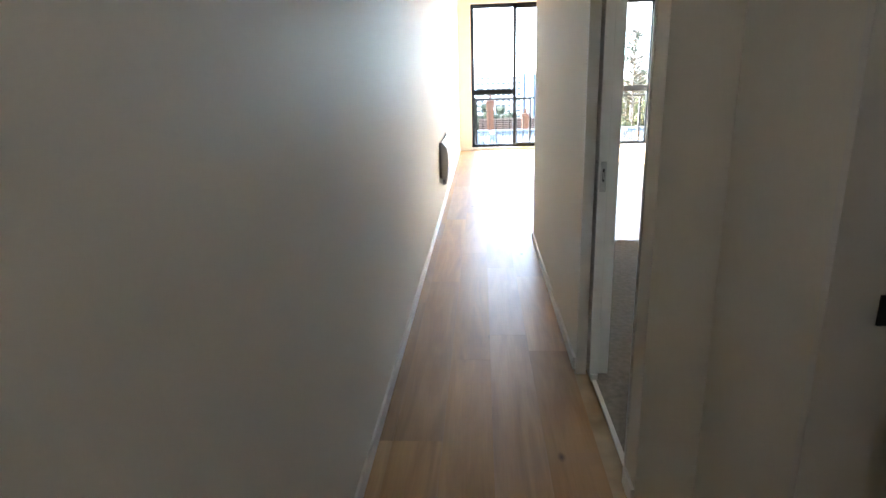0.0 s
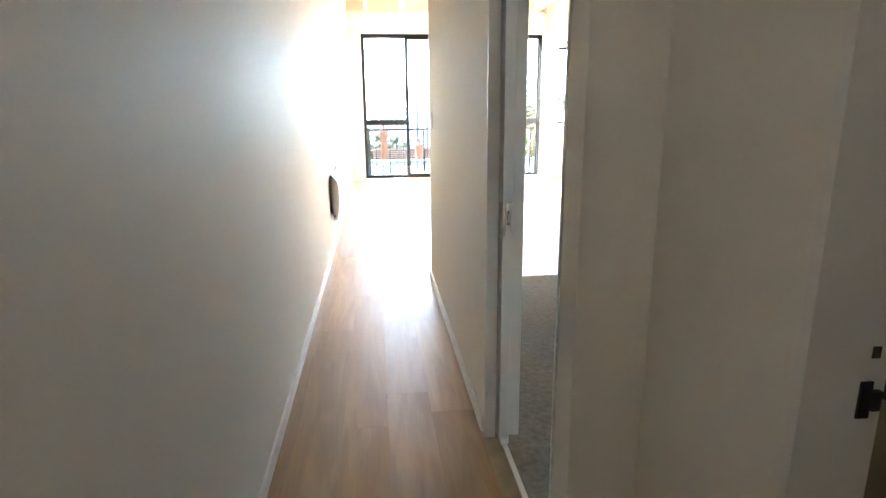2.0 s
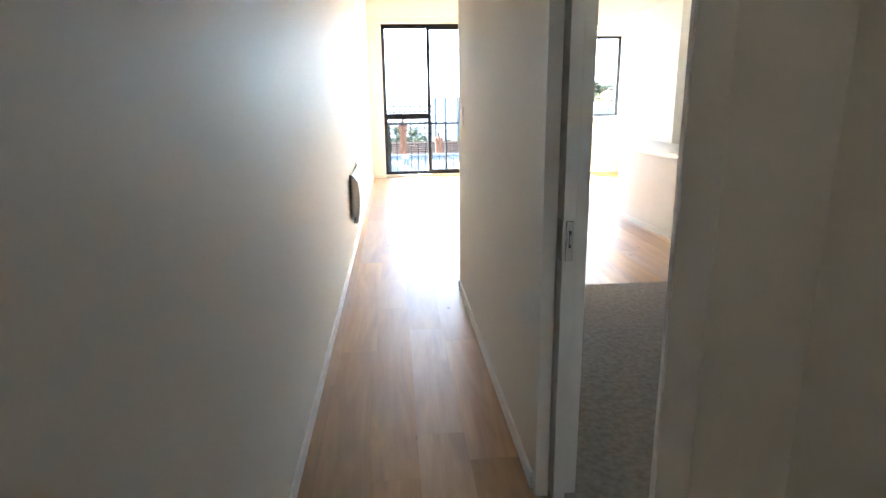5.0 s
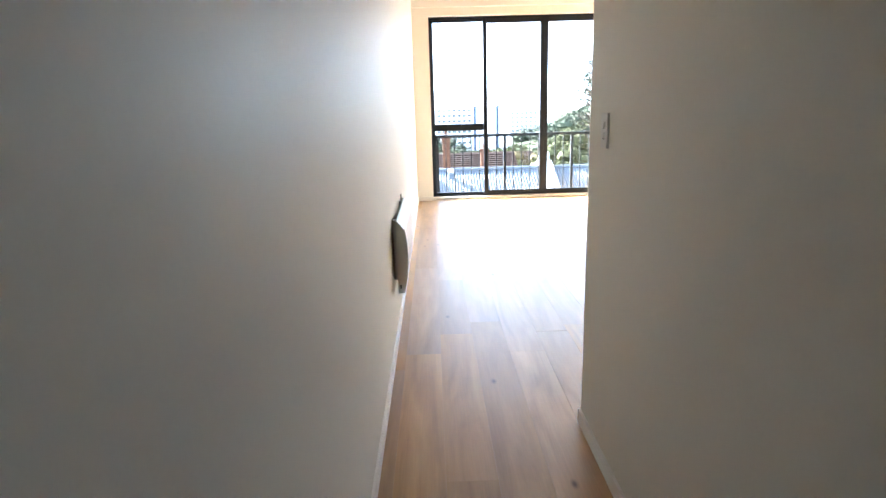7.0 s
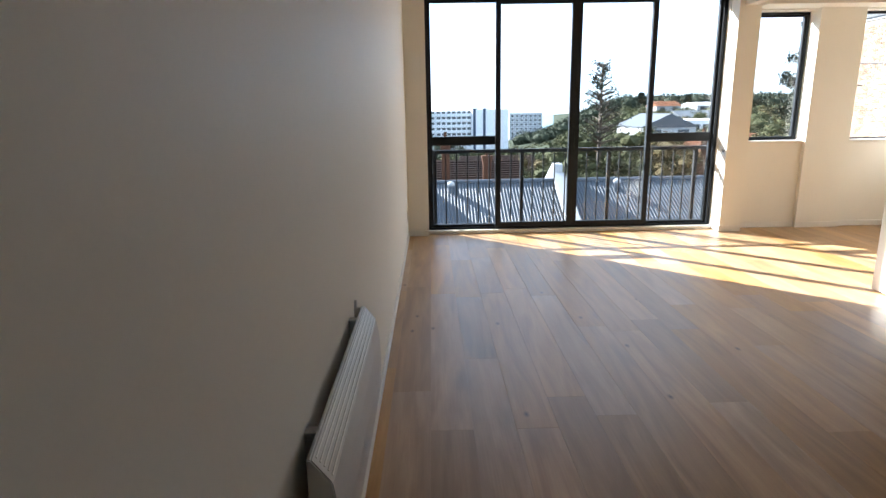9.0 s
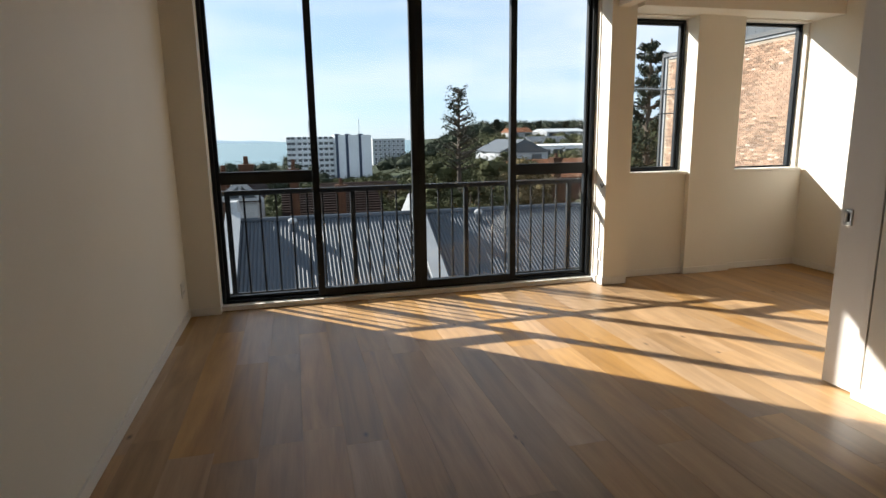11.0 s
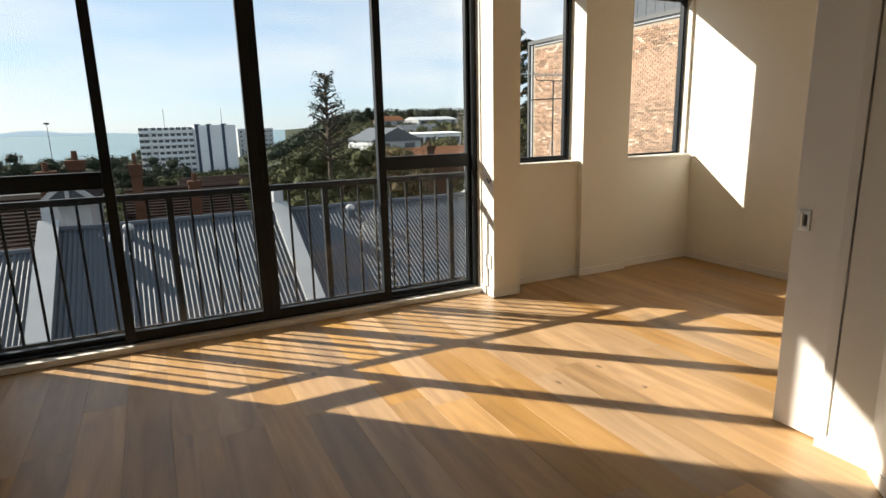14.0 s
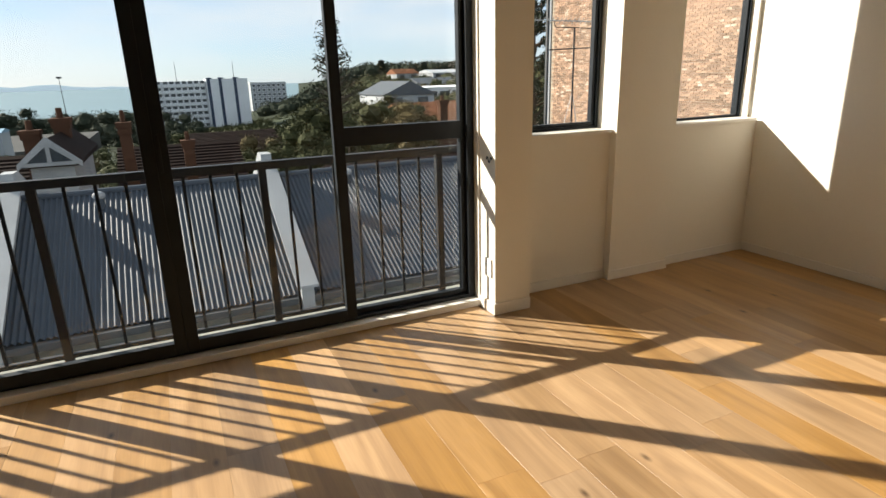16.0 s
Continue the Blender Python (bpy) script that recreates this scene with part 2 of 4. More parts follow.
SEA = mat("sea_water", (0.17, 0.25, 0.29), 0.75, dark=0.85, scale=0.004, fine=0.05, spec=0.12)
GRAVEL = mat("pale_car_park", (0.10, 0.1, 0.096), 0.95, dark=0.75, scale=0.08, fine=0.8, spec=0.06)


def island_material(src_name, color, dark):
    m = bpy.data.materials.new(src_name)
    m.use_nodes = True
    n, l = m.node_tree.nodes, m.node_tree.links
    b = n["Principled BSDF"]
    b.inputs["Roughness"].default_value = 0.92
    g = n.new("ShaderNodeNewGeometry")
    co = n.new("ShaderNodeTexCoord")
    a = n.new("ShaderNodeTexNoise")
    a.inputs["Scale"].default_value, a.inputs["Detail"].default_value = 1.3, 6.0
    l.new(co.outputs["Object"], a.inputs["Vector"])
    add = n.new("ShaderNodeMath")
    add.operation = "ADD"
    l.new(g.outputs["Random Per Island"], add.inputs[0])
    l.new(a.outputs["Fac"], add.inputs[1])
    r = n.new("ShaderNodeValToRGB")
    e = r.color_ramp.elements
    e[0].position, e[0].color = 0.35, (*[c * dark for c in color], 1)
    e[1].position, e[1].color = 0.9, (*color, 1)
    pale = r.color_ramp.elements.new(0.95)
    pale.color = (0.58, 0.47, 0.37, 1)
    h = n.new("ShaderNodeMath")
    h.operation, h.inputs[1].default_value = "MULTIPLY", 0.63
    l.new(add.outputs[0], h.inputs[0])
    l.new(h.outputs[0], r.inputs["Fac"])
    l.new(r.outputs["Color"], b.inputs["Base Color"])
    return m


mat_island = island_material("old_brickwork", (0.49, 0.305, 0.2), 0.4)


# ---- building helpers ----
def finish(name, bm, material, smooth=False):
    me = bpy.data.meshes.new(name)
    bm.to_mesh(me)
    bm.free()
    me.materials.append(material)
    if smooth:
        for p in me.polygons:
            p.use_smooth = True
    return me


def part(name, bm, material, parent=None, label="", smooth=False):
    """Links a bmesh as one mesh object under a thing or a part."""
    ob = new(name, finish(name, bm, material, smooth))
    if parent:
        ob.parent = parent
    return tagged(ob, label)


def thing(name, label, category, at=(0, 0, 0), group="", kind=""):
    ob = new(name)
    ob.location = at
    ob.empty_display_size = 0.05
    return tagged(ob, label, category, group, kind)


def boxes(*spans, bevel=0.0, o=(0, 0, 0)):
    """One bmesh of boxes (x0, y0, z0, x1, y1, z1), taken relative to o."""
    bm = bmesh.new()
    for x0, y0, z0, x1, y1, z1 in spans:
        size = Matrix.Diagonal((abs(x1 - x0), abs(y1 - y0), abs(z1 - z0), 1))
        mid = Vector(((x0 + x1) / 2, (y0 + y1) / 2, (z0 + z1) / 2)) - Vector(o)
        bmesh.ops.create_cube(bm, size=1, matrix=Matrix.Translation(mid) @ size)
    if bevel:
        bmesh.ops.bevel(bm, geom=bm.edges[:], offset=bevel, segments=2, affect="EDGES", profile=0.6)
    return bm


def rod(bm, a, b, r0, r1=None, sides=10):
    """Adds a tapered rod from a to b."""
    a, b = Vector(a), Vector(b)
    d = b - a
    m = Matrix.Translation((a + b) / 2) @ d.to_track_quat("Z", "Y").to_matrix().to_4x4()
    bmesh.ops.create_cone(bm, cap_ends=True, segments=sides, radius1=r0, radius2=r0 if r1 is None else r1, depth=d.length, matrix=m)
    return bm


def prism(outline, axis, lo, hi):
    """A bmesh that draws the outline (pairs) out along an axis: 'x' takes (y, z), 'y' takes (x, z), 'z' takes (x, y)."""
    bm = bmesh.new()
    place = {"x": lambda p, d: (d, p[0], p[1]), "y": lambda p, d: (p[0], d, p[1]), "z": lambda p, d: (p[0], p[1], d)}[axis]
    low = [bm.verts.new(place(p, lo)) for p in outline]
    high = [bm.verts.new(place(p, hi)) for p in outline]
    bm.faces.new(low)
    bm.faces.new(high[::-1])
    for i in range(len(outline)):
        j = (i + 1) % len(outline)
        bm.faces.new((low[i], high[i], high[j], low[j]))
    bmesh.ops.recalc_face_normals(bm, faces=bm.faces[:])
    return bm


def setting(name, bm, material, label, category):
    return tagged(part(name, bm, material), label, category, kind="structure")


# ---- the plan ----
HALL_X = 0.884          # face of the hall's right-hand wall
BED_Y0, BED_Y1 = 2.47, 5.57
LIV_Y = 5.69            # where the hall opens into the living room
WIN_X0, WIN_X1 = 0.246, 3.73
HEAD_Z, SILL_Z = 2.742, 0.045
PART_X = 3.80           # partition between living room and sun room
EAST_X = 6.19
CEIL_Z, LOW_Z = 3.36, 2.70

setting("wall_west", boxes((-0.2, -1.5, -0.3, 0, 12.77, 3.6)), WALL, "long cream-painted plaster wall of hall and living room", "wall")
setting("wall_north", boxes(
    (0, 12.41, -0.3, WIN_X0, 12.77, 3.6),
    (WIN_X0, 12.41, HEAD_Z, 3.74, 12.77, 3.6),
    (WIN_X0, 12.52, -0.3, WIN_X1, 12.77, -0.004),
    (3.74, 12.315, -0.3, 3.99, 12.77, 3.6),
    (WIN_X1, 12.5, -0.3, 3.74, 12.77, HEAD_Z),
    (3.99, 12.53, -0.3, 4.76, 12.77, 1.035), (5.29, 12.53, -0.3, EAST_X, 12.77, 1.035),
    (3.99, 12.53, 2.53, 4.76, 12.77, 3.6), (5.29, 12.53, 2.53, EAST_X, 12.77, 3.6),
    (4.76, 12.47, -0.3, 5.29, 12.77, 3.6),
    (6.165, 12.60, 1.035, EAST_X, 12.742, 2.53)), WALL, "cream window wall with columns and a low dado", "wall")
setting("lintel_beam", boxes((0.002, 12.33, 2.85, 3.738, 12.408, 3.1)), CEIL, "painted lintel beam above the tall window", "beam")
setting("bulkhead", boxes((3.99, 12.2, 2.545, EAST_X, 12.528, 3.36)), WALL, "cream bulkhead above the two small windows", "beam")
setting("wall_east", boxes((EAST_X, 8.6, -0.3, 6.4, 12.75, 3.6)), WALL, "cream sun-room end wall in sunlight", "wall")
setting("wall_sunroom_back", boxes((PART_X + 0.14, 9.0, -0.3, EAST_X, 9.12, 3.6)), WALL, "plain cream back wall of the sun room", "wall")
setting("wall_partition", boxes(
    (PART_X, 8.38, 0, PART_X + 0.025, 9.69, 2.545), (PART_X + 0.085, 8.38, 0, PART_X + 0.11, 9.69, 2.545),
    (PART_X + 0.025, 8.38, 0, PART_X + 0.085, 8.7, 2.545),
    (PART_X + 0.11, 8.38, 0, 4.078, 8.98, 3.35),
    (PART_X, 8.38, 2.55, PART_X + 0.11, 12.313, 3.6)), WALL, "cream pocket-door partition beside the kitchen", "wall")
setting("wall_hall_east", boxes(
    (HALL_X, 3.277, 0, HALL_X + 0.036, LIV_Y, 2.68), (HALL_X + 0.106, 3.277, 0, HALL_X + 0.142, BED_Y1, 2.68),
    (HALL_X + 0.036, 4.2, 0, HALL_X + 0.106, LIV_Y, 2.68),
    (HALL_X, 2.345, 2.1, HALL_X + 0.142, 3.277, 2.68)), WALL, "cream hall wall that hides a pocket door", "wall")
setting("wall_bedroom_north", boxes(
    (HALL_X + 0.142, BED_Y1, 0, 1.36, LIV_Y, 2.68), (2.98, BED_Y1, 0, 5.3, LIV_Y, 2.68),
    (1.36, BED_Y1, 2.4, 2.98, LIV_Y, 2.68), (0, BED_Y1, 2.905, 5.3, LIV_Y, 3.6)), WALL, "cream wall between carpeted bedroom and kitchen", "wall")
setting("wall_bedroom_south", boxes((0.93, 2.345, 0, 4.72, 2.47, 2.68)), WALL, "cream wall end beside the bedroom doorway", "wall")
setting("wall_bedroom_east", boxes((4.6, 2.47, -0.3, 4.72, BED_Y1, 2.68)), WALL, "plain cream bedroom side wall", "wall")
setting("wall_entry_east", boxes((1.12, 1.842, 0, 1.255, 2.345, 2.68), (1.12, 0.95, 2.05, 1.255, 1.842, 2.68), (1.12, -1.5, 0, 1.255, 0.95, 2.68)),
        WALL, "cream entry wall with a door opening", "wall")
setting("wall_south", boxes((0, -1.6, -0.3, 3.2, -1.5, 2.9)), WALL, "plain cream wall behind the entry", "wall")
setting("wall_store", boxes((3.0, -1.5, 0, 3.1, 2.343, 2.68)), WALL, "plain shaded wall of the side room", "wall")
setting("wall_kitchen_east", boxes((5.3, 5.5, -0.3, 5.42, 9.12, 3.6)), WALL, "plain cream kitchen side wall", "wall")
setting("wall_kitchen_north", boxes((PART_X + 0.11, 8.98, 0, 5.3, 8.998, 3.35)), WALL, "cream wall behind the tall kitchen cupboards", "wall")
setting("ceiling_low", boxes((-0.1, -1.6, 2.68, 5.4, BED_Y1, 2.9)), CEIL, "flat white ceiling over hall and bedroom", "ceiling")
joists = [(x - 0.024, LIV_Y + 0.01, 3.11, x + 0.024, 12.325, CEIL_Z) for x in (0.36 + 0.63 * i for i in range(9))]
# Unseen gap over the kitchen (y 6.4 to 6.85) is added to let sky light in.
setting("ceiling", boxes((-0.1, BED_Y1, CEIL_Z, 4.3, 12.75, 3.6), (4.3, BED_Y1, CEIL_Z, 5.1, 6.4, 3.6), (4.3, 6.85, CEIL_Z, 5.1, 12.75, 3.6), (5.1, BED_Y1, CEIL_Z, 6.4, 12.75, 3.6), *[j for j in joists if j[0] < 3.7]), CEIL, "white boarded ceiling with exposed joists", "ceiling")

# skirting boards: rounded top, 70 mm high
def skirt(*spans):
    return boxes(*spans, bevel=0.003)


setting("baseboard", skirt(
    (0.0, -1.5, 0.001, 0.012, 12.41, 0.068), (0.012, 12.398, 0.001, WIN_X0, 12.41, 0.068),
    (HALL_X - 0.012, 3.30, 0.001, HALL_X, LIV_Y, 0.068), (HALL_X - 0.012, LIV_Y, 0.001, 1.30, LIV_Y + 0.012, 0.068),
    (0.918, 2.349, 0.001, 0.93, 2.468, 0.068),
    (3.728, 12.315, 0.001, 3.74, 12.49, 0.075), (3.728, 12.303, 0.001, 3.99, 12.315, 0.075),
    (3.99, 12.518, 0.001, 4.76, 12.53, 0.068), (4.748, 12.458, 0.001, 5.302, 12.47, 0.068), (5.29, 12.518, 0.001, EAST_X, 12.53, 0.068),
    (EAST_X - 0.012, 9.12, 0.001, EAST_X, 12.518, 0.068),
    (PART_X - 0.012, 9.52, 0.001, PART_X, 9.738, 0.068), (3.06, BED_Y1 - 0.012, 0.001, 4.6, BED_Y1, 0.068)), TRIM,
    "low white-painted skirting boards", "skirting board")


# ---- floors ----
setting("subfloor", boxes((-0.1, -1.5, -0.3, 6.2, 12.52, -0.0014)), SUB, "filler between the oak boards", "floor")
setting("carpet", boxes((0.965, 2.47, -0.006, 4.6, BED_Y1 + 0.06, 0.006)), CARPET, "speckled grey-brown loop carpet in the bedroom", "carpet")
setting("threshold", boxes((0.945, 2.47, -0.006, 0.965, 3.24, 0.007), bevel=0.002), TRIM, "pale threshold strip between oak and carpet", "threshold")

# ---- tall window ----
def frame_boxes(x0, z0, x1, z1, y0, y1, w):
    return [(x0, y0, z0, x0 + w, y1, z1), (x1 - w, y0, z0, x1, y1, z1), (x0 + w, y0, z0, x1 - w, y1, z0 + w), (x0 + w, y0, z1 - w, x1 - w, y1, z1)]


win = thing("window_1", "tall black aluminium sliding window wall onto a railing", "window", (WIN_X0, 12.6, 0), kind="structure")
o = (WIN_X0, 12.6, 0)
part("outer_frame", boxes((WIN_X0, 12.555, SILL_Z, WIN_X0 + 0.03, 12.655, HEAD_Z), (WIN_X1 - 0.045, 12.555, SILL_Z, WIN_X1, 12.655, HEAD_Z),
                          (WIN_X0 + 0.03, 12.555, SILL_Z, WIN_X1 - 0.045, 12.655, SILL_Z + 0.022), (WIN_X0 + 0.03, 12.555, HEAD_Z - 0.04, WIN_X1 - 0.045, 12.655, HEAD_Z), bevel=0.003, o=o), ALU, win)
part("window_sill", boxes((WIN_X0, 12.488, 0.001, WIN_X1, 12.655, 0.043), bevel=0.004, o=o), TRIM, win, "low white sill board")
mull = (1.08, 1.995, 2.905)
for x0, x1, fixed in ((WIN_X0 + 0.03, mull[0] + 0.02, True), (mull[0] - 0.02, mull[1], False), (mull[1], mull[2] + 0.02, False), (mull[2] - 0.02, WIN_X1 - 0.045, True)):
    y = 12.612 if fixed else 12.548
    w = 0.03 if fixed else 0.06
    z0, z1 = SILL_Z + 0.024, HEAD_Z - 0.042
    sash = part("sash" if not fixed else "fixed_light", boxes(*frame_boxes(x0, z0, x1, z1, y - 0.022, y + 0.022, w), bevel=0.003, o=o), ALU, win)
    if fixed:
        part("transom", boxes((x0 + w, y - 0.026, 1.068, x1 - w, y + 0.026, 1.172), bevel=0.003, o=o), ALU, sash)
        panes = ((z0 + w, 1.068), (1.172, z1 - w))
    else:
        panes = ((z0 + w, z1 - w),)
    for a, b in panes:
        p = part("pane", boxes((x0 + w - 0.004, y - 0.003, a - 0.004, x1 - w + 0.004, y + 0.003, b + 0.004), o=o), GLASS, sash)
        p.visible_shadow = False
bm = boxes((2.003, 12.51, 1.02, 2.021, 12.527, 1.2), bevel=0.004, o=o)
part("pull_handle", bm, ALU, win)


def small_window(name, x0, x1, z0, z1, thin=1.0):
    w = thing(name, "small black-framed window above a white sill", "window", (x0, 12.7, z0), kind="structure")
    o = (x0, 12.7, z0)
    part("window_frame", boxes(*frame_boxes(x0, z0, x1, z1, 12.66, 12.74, 0.026 * thin), bevel=0.003, o=o), ALU, w)
    part("sash", boxes(*frame_boxes(x0 + 0.026 * thin, z0 + 0.026 * thin, x1 - 0.026 * thin, z1 - 0.026 * thin, 12.675, 12.715, 0.024 * thin), bevel=0.003, o=o), ALU, w)
    p = part("pane", boxes((x0 + 0.046 * thin, 12.692, z0 + 0.046 * thin, x1 - 0.046 * thin, 12.698, z1 - 0.046 * thin), o=o), GLASS, w)
    p.visible_shadow = False
    part("window_sill", boxes((x0, 12.505, z0 - 0.016, x1, 12.70, z0 + 0.008), bevel=0.004, o=o), TRIM, w)


small_window("window_2", 4.0, 4.755, 1.05, 2.525)
small_window("window_3", 5.295, 6.16, 1.05, 2.525, 0.5)

# ---- railing outside the tall window ----
rail = thing("balcony_railing", "black steel railing close outside the tall window", "railing", (0.33, 12.8, 0.0))
o = (0.33, 12.8, 0.0)
part("top_rail", boxes((0.2, 12.775, 0.955, 3.75, 12.825, 1.0), bevel=0.004, o=o), STEEL_BLACK, rail)
part("bottom_rail", boxes((0.2, 12.785, 0.05, 3.75, 12.815, 0.075), bevel=0.003, o=o), STEEL_BLACK, rail)
bal_me = finish("baluster", boxes((-0.008, -0.008, 0.0, 0.008, 0.008, 0.883), bevel=0.001), STEEL_BLACK)
post_me = finish("rail_post", boxes((-0.021, -0.02, 0.0, 0.021, 0.02, 0.955), bevel=0.002), STEEL_BLACK)
for i in range(25):
    x = 0.33 + 0.1363 * i
    post = i % 8 == 0
    b = new("rail_post" if post else "baluster", post_me if post else bal_me)
    b.parent = rail
    b.location = (x - 0.33, 0, 0.0 if post else 0.074)
setting("ledge", boxes((-0.2, 12.772, -0.2, 3.99, 12.86, 0.02), (WIN_X0, 12.66, -0.003, WIN_X1, 12.772, 0.02)), CONCRETE, "narrow weathered concrete ledge under the railing", "ledge")

# ---- pocket door of the bedroom ----
door = thing("door_1", "white pocket door slid open into the hall wall", "door", (0.955, 3.2, 0.01), kind="structure")
o = (0.955, 3.2, 0.01)
leaf = part("door_leaf", boxes((0.934, 3.205, 0.012, 0.976, 4.1, 2.08), bevel=0.002, o=o), DOOR, door)
latch = part("latch_plate", boxes((0.943, 3.198, 0.905, 0.967, 3.207, 1.035), bevel=0.002, o=o), CHROME, leaf, "satin steel edge pull")
# Proud dark slab paints the shade inside the edge pull.
part("latch_recess_shade", boxes((0.951, 3.1965, 0.95, 0.959, 3.199, 1.005), bevel=0.001, o=o), DARK, leaf)
part("latch_lever", boxes((0.9535, 3.192, 0.96, 0.9565, 3.1975, 0.993), bevel=0.0008, o=o), CHROME, leaf)
part("floor_guide", boxes((0.938, 3.188, 0.002, 0.972, 3.206, 0.03), bevel=0.002, o=o), PLASTIC, leaf)
part("side_lock", boxes((0.9315, 3.207, 0.905, 0.9338, 3.262, 1.035), bevel=0.0008, o=o), CHROME, leaf)
setting("door_trim", boxes(
    (HALL_X - 0.004, 3.252, 0.0, HALL_X + 0.044, 3.277, 2.1), (HALL_X + 0.097, 3.252, 0.0, HALL_X + 0.146, 3.277, 2.1),
    (0.926, 2.47, 0.0, HALL_X + 0.146, 2.486, 2.1),
    (2.955, BED_Y1 - 0.006, 0.006, 2.98, BED_Y1 + 0.035, 2.4), (2.955, LIV_Y - 0.035, 0.0, 2.98, LIV_Y + 0.006, 2.4),
    (2.98, BED_Y1 - 0.012, 0.006, 3.045, BED_Y1, 2.4),
    (1.36, BED_Y1 - 0.006, 0.006, 1.385, LIV_Y + 0.006, 2.4),
    (PART_X - 0.004, 9.697, 0.0, PART_X + 0.027, 9.738, 2.545), (PART_X + 0.083, 9.697, 0.0, PART_X + 0.114, 9.738, 2.545), bevel=0.002),
    TRIM, "white door linings and split pocket jambs", "door trim")
edge = thing("door_2", "white pocket door between bedroom and kitchen slid open", "door", (3.0, 5.62, 0.01), kind="structure")
lf = part("door_leaf", boxes((2.972, 5.612, 0.012, 3.6, 5.652, 2.38), bevel=0.002, o=(3.0, 5.62, 0.01)), DOOR, edge)
part("latch_plate", boxes((2.967, 5.62, 0.94, 2.973, 5.644, 1.06), bevel=0.001, o=(3.0, 5.62, 0.01)), CHROME, lf)

# ---- pocket door of the sun room ----
o = (3.845, 10.0, 0.01)
door3 = thing("door_3", "white pocket door partly slid out in sunlight", "door", o, kind="structure")
leaf3 = part("door_leaf", boxes((3.834, 8.72, 0.012, 3.874, 9.958, 2.53), bevel=0.002, o=o), DOOR, door3)
part("flush_pull", boxes((3.829, 9.885, 0.93, 3.836, 9.935, 1.02), bevel=0.002, o=o), CHROME, leaf3, "satin steel flush pull")
# Dark slab on the plate stands for the pull's shaded hollow.
part("pull_recess_shade", boxes((3.827, 9.9, 0.952, 3.83, 9.912, 1.0), bevel=0.0005, o=o), DARK, leaf3)
part("pull_thumb", boxes((3.826, 9.916, 0.948, 3.83, 9.928, 1.003), bevel=0.0005, o=o), TRIM, leaf3)

# ---- entry door opening ----
setting("entry_jamb", boxes((1.117, 1.818, 0, 1.262, 1.842, 2.05)), TRIM, "white entry door jamb in shade", "door trim")
strike = thing("strike_plate", "dark bronze strike plate let into the door jamb", "strike plate", (1.233, 1.817, 0.895))
o = (1.233, 1.817, 0.895)
part("plate", boxes((1.217, 1.814, 0.895, 1.239, 1.8185, 0.96), bevel=0.001, o=o), DARK, strike)
part("lip", boxes((1.237, 1.808, 0.91, 1.252, 1.818, 0.945), bevel=0.001, o=o), DARK, strike)
# Dark patch on the jamb paints the shade inside the bolt hole.
bolt = tagged(part("bolt_hole_shade", boxes((1.229, 1.815, 1.0, 1.243, 1.8185, 1.02), bevel=0.001), DARK), "small dark bolt socket in the door jamb", "strike plate")
cab = thing("store_cupboard", "brown cupboard with a black worktop and dark panel above", "cupboard", (1.9, 1.4, 0))
part("body", boxes((1.75, -0.4, 0.06, 2.3, 2.335, 0.66), bevel=0.004, o=(1.9, 1.4, 0)), BROWN, cab)
part("plinth", boxes((1.79, -0.36, 0.0, 2.26, 2.3, 0.06), o=(1.9, 1.4, 0)), DARK, cab)
part("worktop", boxes((1.72, -0.42, 0.66, 2.32, 2.338, 0.69), bevel=0.004, o=(1.9, 1.4, 0)), DARK, cab)
# Panel and upper doors are added to fill the dark area above the worktop.
part("dark_panel", boxes((1.86, -0.38, 0.692, 2.28, 2.33, 1.12), bevel=0.004, o=(1.9, 1.4, 0)), DARK, cab, "black panel added to fill a dark area")
part("upper_body", boxes((1.84, -0.4, 1.122, 2.3, 2.335, 2.1), bevel=0.004, o=(1.9, 1.4, 0)), SHADED, cab, "added upper doors in shaded brown")
part("knob", boxes((1.735, 1.7, 0.45, 1.75, 1.72, 0.47), bevel=0.004, o=(1.9, 1.4, 0)), DARK, cab)

# ---- unseen fill lights added to brighten entry and side room ----
def added_fill_light(label, at, strength):
    glow = bpy.data.materials.new("warm_fill_glow")
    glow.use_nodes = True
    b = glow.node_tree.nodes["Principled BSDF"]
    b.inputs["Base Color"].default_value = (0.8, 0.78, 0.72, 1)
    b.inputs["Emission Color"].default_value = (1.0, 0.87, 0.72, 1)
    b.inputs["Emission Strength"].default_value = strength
    fitting = thing("added_fill_light", label, "ceiling light", at)
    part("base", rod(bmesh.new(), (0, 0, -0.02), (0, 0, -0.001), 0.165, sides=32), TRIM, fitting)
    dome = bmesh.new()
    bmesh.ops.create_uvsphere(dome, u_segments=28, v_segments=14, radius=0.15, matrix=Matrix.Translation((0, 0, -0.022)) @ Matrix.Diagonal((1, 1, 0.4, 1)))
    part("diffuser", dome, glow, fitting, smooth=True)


added_fill_light("unseen round fill light added over the entry", (0.5, 0.9, 2.68), 0.3)
added_fill_light("unseen round fill light added in the side room", (1.52, 0.75, 2.68), 0.07)

# ---- panel heater ----
o = (0.0, 6.6, 0.345)
heater = thing("panel_heater", "grey-white wall panel heater with a slotted top", "heater", o)
shell = [(0.03, 0.36), (0.068, 0.362), (0.088, 0.47), (0.094, 0.58), (0.091, 0.67), (0.082, 0.735), (0.04, 0.79), (0.03, 0.79)]
hm = prism([(a, c - 0.36) for a, c in shell], "y", 0.0, 0.97)
bmesh.ops.bevel(hm, geom=hm.edges[:], offset=0.003, segments=2, affect="EDGES")
case = part("casing", hm, HEATER, heater)
